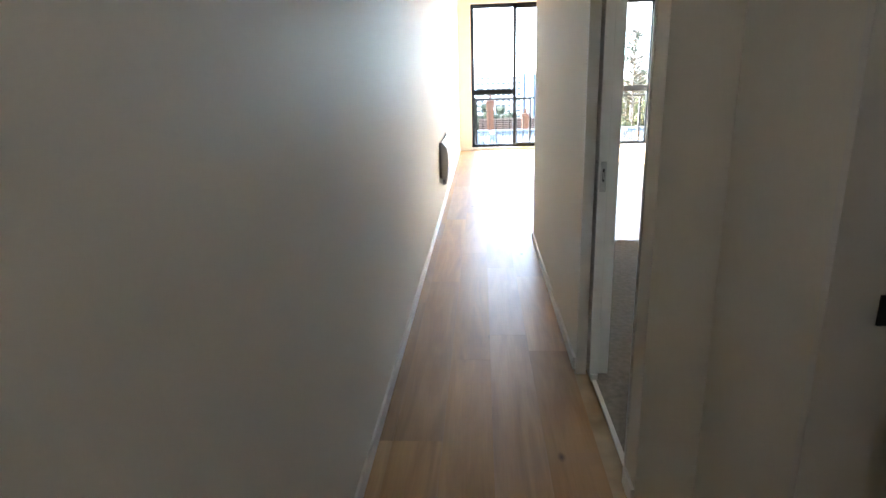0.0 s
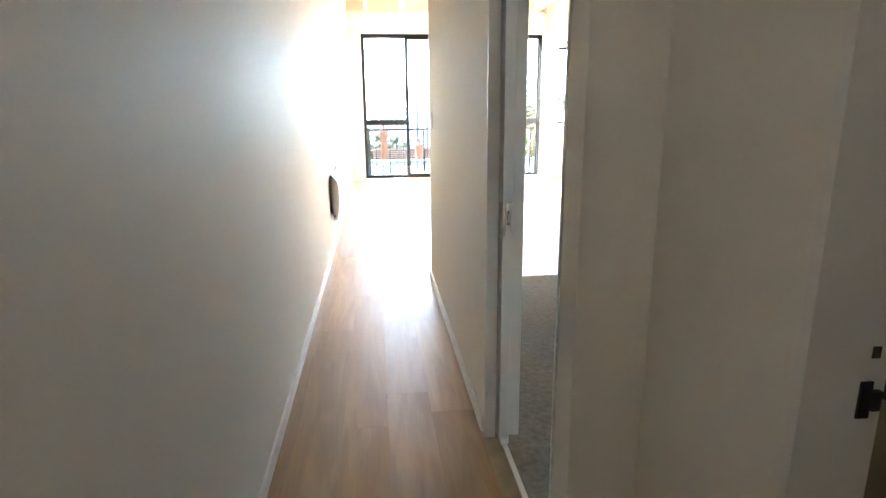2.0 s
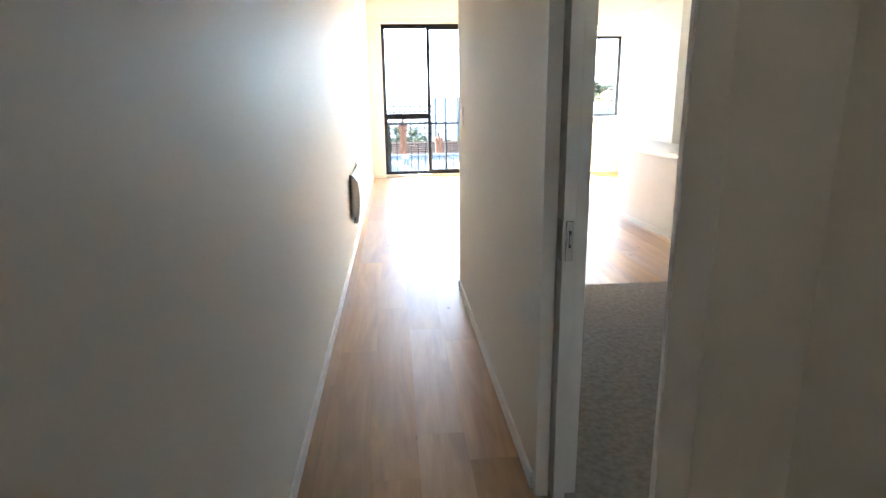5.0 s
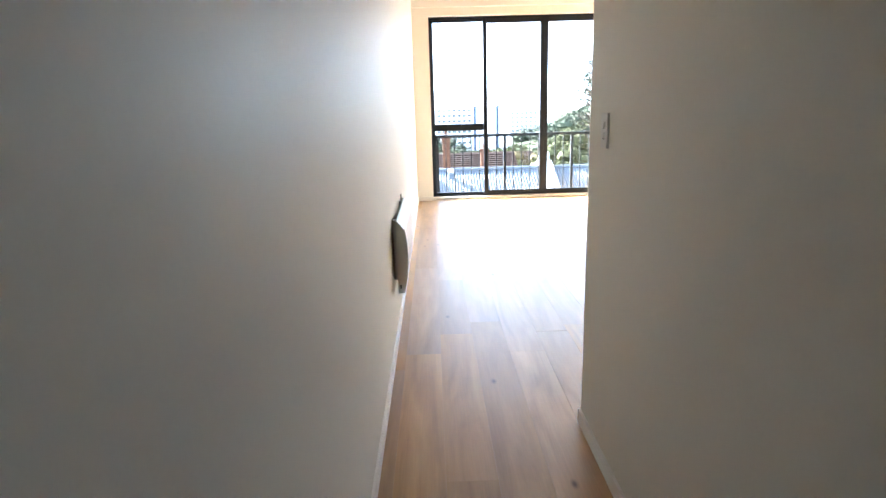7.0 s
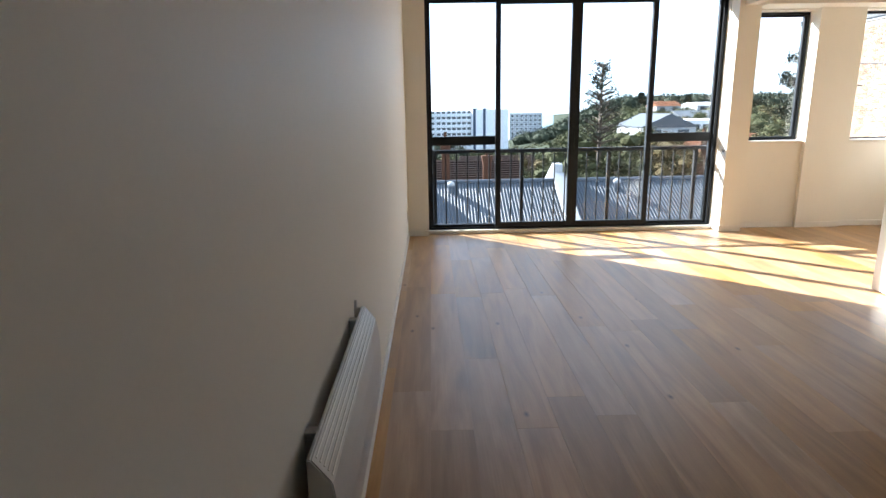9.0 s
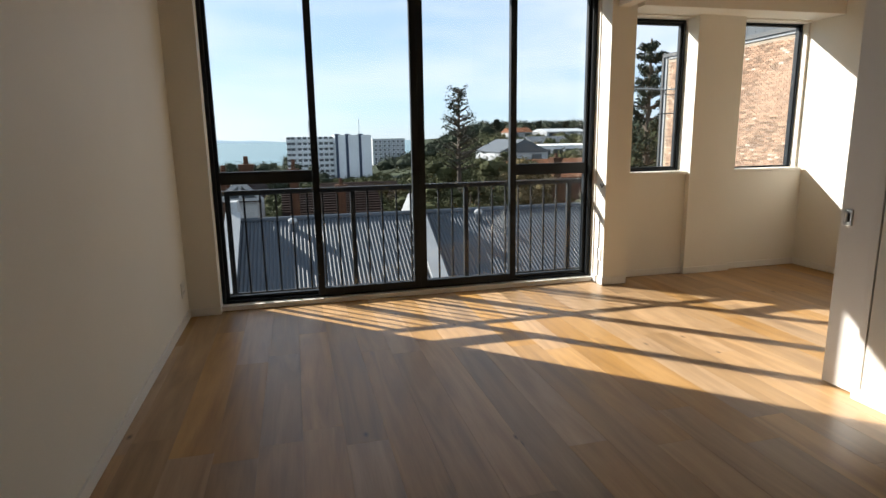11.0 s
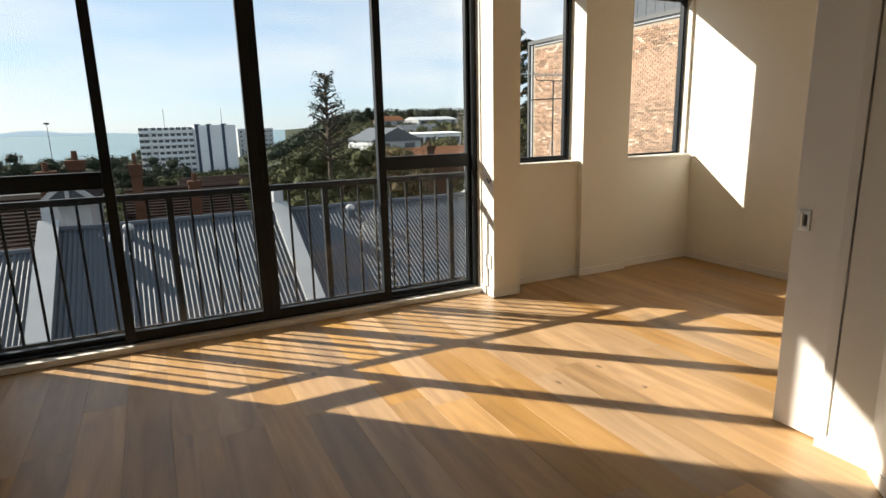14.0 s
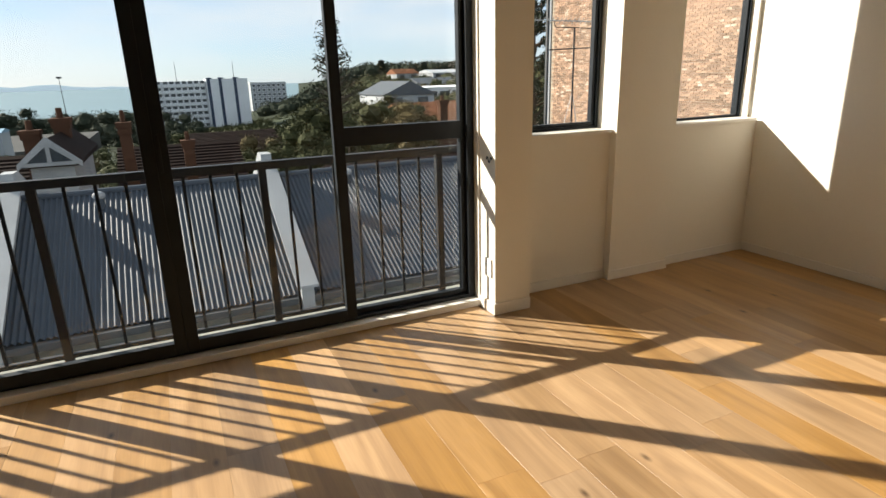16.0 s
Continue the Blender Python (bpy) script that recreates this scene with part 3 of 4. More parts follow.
for i in range(5):
    f = (i + 0.6) / 5.4
    x, z = 0.082 - 0.042 * f, 0.735 + 0.055 * f - 0.36
    slot = boxes((-0.0022, 0.02, -0.002, 0.0022, 0.95, 0.0016))
    bmesh.ops.transform(slot, matrix=Matrix.Translation((x, 0, z)) @ pose(0, 0, 0, 0, 37.4, 0).inverted(), verts=slot.verts[:])
    part("grille_bar", slot, TRIM, case)
for y in (0.12, 0.84):
    part("wall_bracket", boxes((0.0, y, 0.05, 0.03, y + 0.03, 0.42), bevel=0.002), HEATER, heater)
part("thermostat", boxes((0.038, -0.003, 0.012, 0.06, 0.0, 0.075), bevel=0.001), HEATER, heater)
part("switch_key", boxes((0.041, -0.006, 0.03, 0.05, -0.003, 0.055), bevel=0.001), DARK, heater)
part("cable_ring", rod(boxes((0.006, 0.94, 0.38, 0.03, 0.952, 0.43), bevel=0.003), (0.012, 0.945, 0.42), (0.012, 0.955, 0.455), 0.006, 0.005), HEATER, heater)

# ---- switches and sockets ----
def wall_plate(name, label, category, m, size, keys):
    """A plate in the wall's plane: local x along the wall, z up, y out of the wall."""
    t = thing(name, label, category)
    w, h = size
    plate = part("plate", boxes((-w / 2, 0, -h / 2, w / 2, 0.009, h / 2), bevel=0.003), PLASTIC, t)
    for kx, kz, kw, kh in keys:
        k = boxes((kx - kw / 2, 0.008, kz - kh / 2, kx + kw / 2, 0.0135, kz + kh / 2), bevel=0.002)
        bmesh.ops.rotate(k, cent=(kx, 0.009, kz), matrix=Matrix.Rotation(radians(7), 3, "X"), verts=k.verts[:])
        part("rocker", k, PLASTIC, plate)
        # Dark strip paints the shade below each key.
        part("rocker_gap_shade", boxes((kx - kw / 2 - 0.001, 0.0088, kz - kh / 2 - 0.002, kx + kw / 2 + 0.001, 0.0096, kz - kh / 2)), DARK, plate)
    t.matrix_basis = m
    return t


wall_plate("light_switch", "white two-gang light switch on the hall wall", "light switch", pose(HALL_X, 5.47, 1.3, 0, 0, 90), (0.076, 0.125),
           ((0.0, 0.021, 0.02, 0.022), (0.0, -0.017, 0.02, 0.022)))
sock = ((-0.026, 0.022, 0.012, 0.016), (0.026, 0.022, 0.012, 0.016), (-0.026, -0.012, 0.005, 0.016), (0.026, -0.012, 0.005, 0.016))
wall_plate("power_socket", "white double power socket low on the wall", "socket", pose(0.0, 12.22, 0.285, 0, 0, -90), (0.125, 0.118), tuple((a, c * 1.3, d * 1.3, e * 1.3) for a, c, d, e in sock))
wall_plate("power_socket", "white double power socket on the sunlit column", "socket", pose(3.74, 12.39, 0.29, 0, 0, 90), (0.076, 0.118), tuple((c, a, e, d) for a, c, d, e in sock))
wall_plate("power_socket", "white socket on the kitchen wall end", "socket", pose(3.86, 8.38, 1.17, 0, 0, 180), (0.076, 0.118), ((0, 0.02, 0.012, 0.016), (0, -0.02, 0.012, 0.016)))
hook = bmesh.new()
pts = [Vector((3.732, 12.405 - 0.008 * i, 0.955 + 0.018 * math.sin(i * 1.15))) for i in range(9)]
for a, b in zip(pts, pts[1:]):
    rod(hook, a, b, 0.003, sides=6)
tagged(part("cable_end", hook, STEEL_BLACK), "loose curled dark cable end on the column", "cable")

# ---- kitchen ----
bench_line = [(3.80, 9.53), (3.67, 9.395), (3.546, 9.21), (3.435, 9.03), (3.3, 8.74), (3.2, 8.4), (3.15, 8.1), (3.135, 7.8), (3.15, 7.4), (3.22, 6.6)]
def smooth_line(pts, steps=5):
    out = []
    for i in range(len(pts) - 1):
        p = [Vector(pts[max(0, min(len(pts) - 1, i + k))]) for k in (-1, 0, 1, 2)]
        for s in range(steps):
            t = s / steps
            out.append(0.5 * (2 * p[1] + (p[2] - p[0]) * t + (2 * p[0] - 5 * p[1] + 4 * p[2] - p[3]) * t * t + (3 * p[1] - p[0] - 3 * p[2] + p[3]) * t ** 3))
    return [tuple(v) for v in out] + [pts[-1]]


edge_line = smooth_line(bench_line[:-1]) + [bench_line[-1]]
bench = thing("kitchen_bench", "cream kitchen bench with a curved end panel", "kitchen bench", (3.5, 7.5, 0))
inner = [(4.3, 6.6), (4.3, 7.2), (3.795, 7.25), (3.795, 9.52)]
o3 = Vector((3.5, 7.5))
loc = lambda pts: [tuple(Vector(p) - o3) for p in pts]
part("curved_panel", prism(loc(edge_line + inner), "z", 0.0, 0.813), LAMINATE, bench)
grow = [(x - 0.012, y) for x, y in edge_line[:-1]] + [(3.205, 6.585), (4.3, 6.585)]
kick = [(x - 0.008, y) for x, y in edge_line[1:-1]] + [(3.211, 6.591), (4.3, 6.591)]
part("kickboard", prism(loc(kick + [(4.3, 6.9), (3.7, 6.9), (3.76, 9.44)]), "z", 0.001, 0.065), TRIM, bench)
top = thing("bench_top", "stainless steel bench top with a folded edge", "worktop", (3.5, 7.5, 0.815))
tb = prism(loc(grow + [(4.3, 7.22), (3.797, 7.27), (3.797, 9.52)]), "z", 0.0, 0.042)
part("steel_sheet", tb, STEELTOP, top)
sink = thing("kitchen_sink", "stainless sink bowl with a mixer tap", "sink", (3.75, 7.05, 0.857))
part("rim", boxes((-0.25, -0.17, 0.0, 0.25, 0.17, 0.006), bevel=0.002), CHROME, sink)
# No hollow here: a flat black sheet paints the shade inside the bowl.
part("bowl", boxes((-0.2, -0.13, 0.004, 0.2, 0.13, 0.0085), bevel=0.001), STEEL_BLACK, sink, "flat black sheet painted as the bowl's shade")
tap = bmesh.new()
rod(tap, (-0.31, 0.0, 0.0), (-0.31, 0.0, 0.13), 0.018)
rod(tap, (-0.31, 0.0, 0.07), (-0.07, -0.02, 0.21), 0.009)
rod(tap, (-0.07, -0.02, 0.212), (-0.064, -0.02, 0.185), 0.01)
part("mixer_tap", tap, CHROME, sink)
tl = bmesh.new()
rod(tl, (-0.31, 0.0, 0.13), (-0.33, 0.02, 0.15), 0.008)
part("tap_lever", tl, CHROME, sink)
tall = thing("tall_cupboard", "tall cream kitchen cupboard in painted shade with a bar handle", "cupboard", (4.45, 8.6, 0))
part("carcass", boxes((-0.37, -0.2, 0.08, 0.31, 0.37, 2.1)), SHADE_CREAM, tall)
part("plinth", boxes((-0.36, -0.15, 0.0, 0.3, 0.35, 0.08)), TRIM, tall)
for x0, x1, hx in ((-0.37, 0.04, 0.0), (0.044, 0.3, 0.08)):
    d = part("cupboard_door", boxes((x0, -0.221, 0.09, x1, -0.202, 2.095), bevel=0.002), SHADE_CREAM, tall)
    if hx == 0.0:
        h = bmesh.new()
        rod(h, (0.0, -0.25, 1.0), (0.0, -0.25, 1.2), 0.006)
        rod(h, (0.0, -0.222, 1.02), (0.0, -0.25, 1.02), 0.005)
        rod(h, (0.0, -0.222, 1.18), (0.0, -0.25, 1.18), 0.005)
        part("bar_handle", h, CHROME, d)
over = thing("wall_cupboard", "cream wall cupboard in painted shade above the refrigerator", "cupboard", (5.03, 8.7, 1.68))
part("carcass", boxes((-0.265, -0.25, 0.0, 0.265, 0.278, 0.42)), SHADE_CREAM, over)
for x0, x1 in ((-0.263, -0.002), (0.002, 0.263)):
    part("cupboard_door", boxes((x0, -0.27, 0.004, x1, -0.252, 0.416), bevel=0.002), SHADE_CREAM, over)
fridge = thing("refrigerator", "white two-door refrigerator in a kitchen niche", "refrigerator", (5.05, 8.65, 0))
part("body", boxes((-0.27, -0.2, 0.03, 0.24, 0.31, 1.62), bevel=0.008), PLASTIC, fridge)
for z0, z1 in ((0.06, 1.19), (1.205, 1.615)):
    d = part("fridge_door", boxes((-0.27, -0.255, z0, 0.24, -0.203, z1), bevel=0.01), PLASTIC, fridge)
    # Dark slab on the door face paints the shaded finger grip.
    part("handle_recess_shade", boxes((-0.26, -0.2575, 1.15 if z0 < 1 else 1.215, -0.18, -0.2535, 1.165 if z0 < 1 else 1.23), bevel=0.001), DARK, d)
for x in (-0.22, 0.19):
    part("foot", boxes((x - 0.02, -0.18, 0.0, x + 0.02, -0.14, 0.03)), DARK, fridge)
lamp = thing("pendant_lamp", "small black cone pendant lamp over the bench", "lamp", (4.05, 7.45, 2.2))
sh = bmesh.new()
bmesh.ops.create_cone(sh, cap_ends=False, segments=24, radius1=0.11, radius2=0.03, depth=0.16)
part("shade", sh, STEEL_BLACK, lamp, smooth=True)
part("cord", rod(bmesh.new(), (0, 0, 0.08), (0, 0, 1.16), 0.004, sides=6), DARK, lamp)

# ---- neighbouring roofs ----
EAVE_Y, EAVE_Z, RIDGE_Y, RIDGE_Z = 18.5, -1.95, 21.5, -0.44


def corrugated(x0, x1, y0, z0, y1, z1):
    """A sheet of sine waves that run down the slope."""
    n = int((x1 - x0) / 0.0122)
    xs = np.linspace(x0, x1, n)
    wave = 0.019 * np.sin((xs - x0) * 2 * math.pi / 0.084)
    verts = [(x, y, z + w) for y, z in ((y0, z0), (y1, z1)) for x, w in zip(xs, wave)]
    faces = [(i, i + 1, n + i + 1, n + i) for i in range(n - 1)]
    me = bpy.data.meshes.new("roof_sheet")
    me.from_pydata(verts, [], faces)
    me.materials.append(ZINC)
    for p in me.polygons:
        p.use_smooth = True
    return me


for n, (x0, x1) in enumerate(((-13.0, -0.6), (-0.4, 3.65), (3.85, 9.1))):
    drop = -0.35 if n == 0 else 0.0
    house = thing("terrace_house", "terrace house with a grey corrugated iron roof", "house", ((x0 + x1) / 2, EAVE_Y + 0.3, -6.5), "row of terrace houses")
    base = Vector(((x0 + x1) / 2, EAVE_Y + 0.3, -6.5))
    for y0, z0 in ((EAVE_Y, EAVE_Z), (RIDGE_Y * 2 - EAVE_Y, EAVE_Z)):
        r = new("roof", corrugated(x0, x1, y0, z0 + drop, RIDGE_Y, RIDGE_Z + drop))
        r.parent = house
        r.location = -base
    part("ridge_cap", rod(bmesh.new(), (x0, RIDGE_Y, RIDGE_Z + drop), (x1, RIDGE_Y, RIDGE_Z + drop), 0.07, sides=10), ZINC, house).location = -base
    part("wall", boxes((x0, EAVE_Y + 0.25, -6.5, x1, 24.7, EAVE_Z + drop - 0.2)), CONCRETE, house).location = -base
    gut = boxes((x0, EAVE_Y - 0.1, EAVE_Z + drop - 0.14, x1, EAVE_Y + 0.05, EAVE_Z + drop - 0.03), bevel=0.01)
    part("gutter", gut, FLASHING, house).location = -base
    if n:
        vx = 0.8 if n == 1 else 5.3
        zz = EAVE_Z + (21.1 - EAVE_Y) * (RIDGE_Z - EAVE_Z) / (RIDGE_Y - EAVE_Y)
        pipe = part("vent_pipe", rod(bmesh.new(), (vx, 21.1, zz - 0.05), (vx, 21.1, zz + 0.16), 0.08, sides=16), ZINC, house)
        pipe.location = -base
        cap = bmesh.new()
        bmesh.ops.create_uvsphere(cap, u_segments=18, v_segments=10, radius=0.105, matrix=Matrix.Translation((vx, 21.1, zz + 0.2)) @ Matrix.Diagonal((1, 1, 0.75, 1)))
        part("vent_cowl", cap, RENDER_W, pipe, "white domed cowl", smooth=True)

# fire walls between the houses
for x in (-0.5, 3.75, 9.2):
    up = 0.27
    outline = [(EAVE_Y - 0.15, -6.5), (EAVE_Y - 0.15, EAVE_Z + up - 0.12), (RIDGE_Y - 0.2, RIDGE_Z + up - 0.07), (RIDGE_Y - 0.19, RIDGE_Z + up + 0.2), (RIDGE_Y + 0.2, RIDGE_Z + up + 0.2), (25.0, EAVE_Z + up), (25.0, -6.5)]
    fw = thing("fire_wall", "white rendered fire wall between terrace roofs", "wall", (x, EAVE_Y, -6.5), "row of fire walls")
    wallp = prism(outline, "x", x - 0.1, x + 0.1)
    part("wall", wallp, RENDER_W, fw).location = (-x, -EAVE_Y, 6.5)
    cap = [(EAVE_Y - 0.2, EAVE_Z + up - 0.12), (RIDGE_Y - 0.2, RIDGE_Z + up - 0.068), (RIDGE_Y - 0.2, RIDGE_Z + up - 0.03), (EAVE_Y - 0.2, EAVE_Z + up - 0.075)]
    part("coping", prism(cap, "x", x - 0.17, x + 0.17), RENDER_W, fw).location = (-x, -EAVE_Y, 6.5)
yard = thing("yard_wall", "low mossy concrete wall below the terrace eaves", "wall", (0, 17.2, -6.5))
part("wall", boxes((-12, 17.7, -6.5, 9.2, 18.3, -2.42)), CONCRETE, yard).location = (0, -17.2, 6.5)
part("coping", boxes((-12, 17.65, -2.42, 9.2, 18.35, -2.33), bevel=0.01), CONCRETE, yard).location = (0, -17.2, 6.5)


# ---- tiled houses behind ----
def gable_house(x0, x1, y0, y1, eave, ridge, base, roofmat, wallmat, label, ridge_along="x", barge=False, windows=0):
    h = thing("house", label, "house", ((x0 + x1) / 2, (y0 + y1) / 2, base))
    oo = Vector(((x0 + x1) / 2, (y0 + y1) / 2, base))
    part("wall", boxes((x0 + 0.2, y0 + 0.2, base, x1 - 0.2, y1 - 0.2, eave)), wallmat, h).location = -oo
    if ridge_along == "x":
        m = (y0 + y1) / 2
        rows = 15 if roofmat in (TILE_ROOF, ORANGE_ROOF) else 0
        up = [(y0, eave)]
        for k in range(rows):
            f = (k + 1) / (rows + 1)
            yy, zz = y0 + (m - y0) * f, eave + (ridge - eave) * f
            up += [(yy, zz), (yy + 0.012, zz + 0.05)]
        roof = prism(up + [(m, ridge + (0.05 if rows else 0)), (y1, eave), (y1, eave - 0.12), (y0, eave - 0.12)], "x", x0, x1)
    else:
        m = (x0 + x1) / 2
        roof = prism([(x0, eave), (m, ridge), (x1, eave), (x1, eave - 0.12), (x0, eave - 0.12)], "y", y0, y1)
    part("roof", roof, roofmat, h).location = -oo
    if windows:
        w = (x1 - x0) / windows
        for i in range(windows):
            part("window", boxes((x0 + w * (i + 0.3), y0 + 0.14, base + (eave - base) * 0.45, x0 + w * (i + 0.7), y0 + 0.2, eave - 0.4)), PANE, h).location = -oo
    if barge:
        m = (x0 + x1) / 2
        for sx in (-1, 1):
            half = (x1 - x0) / 2 * sx
            part("bargeboard", prism([(m, ridge + 0.06), (m + half * 1.06, eave), (m + half * 1.06, eave - 0.16), (m, ridge - 0.16)], "y", y0 - 0.08, y0 - 0.002), RENDER_W, h).location = -oo
        part("gable_glass", prism([(m, ridge - 0.14), (x1 - 0.12, eave), (x0 + 0.12, eave)], "y", y0 - 0.02, y0 + 0.1), PANE, h).location = -oo
        part("king_post", boxes((m - 0.05, y0 - 0.06, eave, m + 0.05, y0 - 0.022, ridge - 0.1), (x0 + 0.1, y0 - 0.06, eave - 0.08, x1 - 0.1, y0 - 0.022, eave + 0.02)), RENDER_W, h).location = -oo
    return h


gable_house(-14, -2.0, 28.6, 36, -2.2, -0.75, -8, TILE_ROOF, RENDER_W, "old house under a dark red tiled roof")
gable_house(-1.62, -0.2, 28.0, 33.0, -0.55, 0.08, -8, TILE_ROOF, RENDER_W, "tiled house with a white timber gable", "y", True)
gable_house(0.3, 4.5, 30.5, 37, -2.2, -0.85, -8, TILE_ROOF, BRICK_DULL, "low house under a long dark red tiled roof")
gable_house(7.0, 15.0, 27, 33, -2.6, -1.6, -8, TILE_ROOF, RENDER_W, "low house under a brown tiled roof")


def chimney(x, y, z0, z1, w=0.42):
    c = thing("chimney", "red brick chimney with a corbelled top and pots", "chimney", (x, y, z0))
    h = z1 - z0
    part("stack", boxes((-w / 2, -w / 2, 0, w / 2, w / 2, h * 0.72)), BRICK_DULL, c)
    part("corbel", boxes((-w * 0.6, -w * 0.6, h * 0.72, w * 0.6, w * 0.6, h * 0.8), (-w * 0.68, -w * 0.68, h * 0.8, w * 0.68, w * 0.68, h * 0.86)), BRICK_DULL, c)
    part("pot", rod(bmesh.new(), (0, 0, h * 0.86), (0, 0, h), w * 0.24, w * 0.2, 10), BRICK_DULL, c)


chimney(-0.88, 31.0, -1.4, 0.78, 0.42)
chimney(-1.73, 31.0, -1.6, 0.44, 0.42)
chimney(0.87, 30.0, -1.9, 0.66, 0.32)
chimney(2.6, 30.0, -1.9, -0.1, 0.32)
chimney(25.75, 60.0, -3.4, -0.4, 0.75)

# ---- brick gable beside the sun room ----
BX, B_Y0, B_Y1, B_TOP, B_LOW = 18.6, 12.0, 32.9, 4.95, -2.0
brick_house = thing("brick_building", "old brick party wall with dark metal capping", "building", (BX + 2, 17, -6.5))
bo = Vector((BX + 2, 17, -6.5))
part("wall", boxes((BX, B_Y0, -6.5, BX + 6, B_Y1, B_TOP)), MORTAR, brick_house).location = -bo
part("capping", boxes((BX - 0.12, B_Y0, B_TOP + 0.002, BX + 6.1, B_Y1 + 0.12, B_TOP + 0.16)), FLASHING, brick_house).location = -bo
part("corner_flashing", boxes((BX - 0.12, B_Y1 + 0.003, -6.5, BX + 0.2, B_Y1 + 0.14, B_TOP)), FLASHING, brick_house).location = -bo
part("render_strip", boxes((BX - 0.05, B_Y1 - 0.16, -6.4, BX - 0.002, B_Y1, B_TOP), (BX - 0.05, B_Y0, B_TOP - 0.11, BX - 0.002, B_Y1 - 0.28, B_TOP)), RENDER_W, brick_house, "pale rendered edge").location = -bo
part("upper_cladding", boxes((BX + 0.35, B_Y0, B_TOP + 0.17, BX + 6, 29.0, 9.6)), CLAD, brick_house, "grey metal upper storey").location = -bo
seam_me = finish("standing_seam", boxes((-0.008, -0.008, 0, 0.0, 0.008, 4.6)), CLAD)
for i in range(33):
    sm = new("standing_seam", seam_me)
    sm.parent = brick_house
    sm.location = Vector((BX + 0.348, 14.2 + 0.45 * i, B_TOP + 0.19)) - bo

# television aerial in front of the brick wall
ax, ay = 10.6, 20.6
aerial = thing("television_aerial", "thin television aerial mast with many cross rods", "aerial", (ax, ay, -1.5))
part("mast", rod(bmesh.new(), (0, 0, 0), (0, 0, 3.85), 0.02, sides=8), STEEL_BLACK, aerial)
part("boom", rod(bmesh.new(), (-1.15, 0.4, 4.05), (1.0, -0.35, 3.95), 0.012, sides=6), CHROME, aerial)
part("boom_bracket", rod(rod(rod(bmesh.new(), (-0.45, 0.16, 4.0), (-0.4, 0.15, 3.88), 0.01, sides=6), (-0.4, 0.15, 3.88), (0.4, -0.15, 3.84), 0.01, sides=6), (0.4, -0.15, 3.84), (0.45, -0.16, 3.97), 0.01, sides=6), STEEL_BLACK, aerial)
part("lower_boom", rod(bmesh.new(), (-0.62, 0.1, 3.4), (0.62, -0.1, 3.44), 0.014, sides=6), STEEL_BLACK, aerial)
for i in range(24):
    f = i / 23
    c = Vector((-1.13 + 2.1 * f, 0.39 - 0.73 * f, 4.05 - 0.1 * f))
    part("cross_rod", rod(bmesh.new(), c + Vector((-0.04, -0.12, 0.05)), c + Vector((0.04, 0.12, -0.05)), 0.009, sides=5), CHROME, aerial)
for sx, sy in ((-0.5, 0.2), (0.5, 0.1), (0.1, -0.5)):
    part("guy_wire", rod(bmesh.new(), (0, 0, 2.5), (sx, sy, 0.2), 0.006, sides=5), CHROME, aerial)
part("roof_bracket", boxes((-0.08, -0.08, -0.02, 0.08, 0.08, 0.06), bevel=0.005), STEEL_BLACK, aerial)
shed = gable_house(8.0, 12.6, 18.5, 23.5, -2.3, -1.45, -6.5, ZINC, CONCRETE, "small lean-to with a grey iron roof below the brick wall")

# ---- white tower and apartment block ----
def tower():
    t = thing("apartment_tower", "white apartment tower with curved balconies and blue strips", "apartment building", (20, 345, -30))
    oo = Vector((20, 345, -30))
    top, base = 2.2, -30.0
    part("wall", boxes((23.5, 340, base, 44, 360, top + 0.3)), TOWER_W, t).location = -oo
    part("wing_wall", boxes((-2.5, 343, base, 23.5, 360, top - 0.4)), TOWER_W, t).location = -oo
    for x in (24.0, 29.6, 36.9):
        part("blue_strip", boxes((x, 339.9, base, x + 1.5, 340.0, top + 0.9), (x - 0.2, 340.0, top + 0.3, x + 2.4, 342, top + 1.0)), TOWER_B, t).location = -oo
    floor_h = 3.05
    def bow(f, r):
        return (3.0 + 20.2 * f, 343.0 - r * math.sin(math.pi * (0.12 + 0.8 * f)))
    line = [bow(i / 16, 3.0) for i in range(17)]
    slab_bm = prism(line + [(23.2, 343.3), (3.0, 343.3)], "z", 0, 1.25)
    slab_me = finish("balcony", slab_bm, TOWER_W)
    left_me = finish("balcony", boxes((-2.4, 341.6, 0, 2.2, 343, 1.15)), TOWER_W)
    win_me = finish("window", boxes((-1.0, -0.12, 0.3, 1.0, 0.06, 1.6)), GREYPANE)
    for k in range(10):
        z = top - 0.9 - floor_h * k
        for me in (slab_me, left_me):
            b = new("balcony", me)
            b.parent = t
            b.location = Vector((0, 0, z - floor_h + 0.75)) - oo
        for i in range(7):
            x, y = bow((i + 0.5) / 7, 2.2)
            w = new("window", win_me)
            w.parent = t
            w.location = Vector((x, y - 0.05, z - 1.1)) - oo
        for x in (-1.3, 1.0):
            w = new("window", win_me)
            w.parent = t
            w.location = Vector((x, 342.6, z - 1.1)) - oo
    part("core", prism([bow(i / 16, 2.1) for i in range(17)] + [(23.2, 344), (3.0, 344)], "z", base, top - 0.5), TOWER_W, t).location = -oo
    for x in (10, 38):
        part("mast", rod(bmesh.new(), (x, 346, top), (x, 346, top + 9), 0.13, sides=6), STEEL_BLACK, t).location = -oo


tower()
blk = thing("apartment_block", "grey apartment block with white window surrounds", "apartment building", (95, 605, -45))
bo2 = Vector((95, 605, -45))
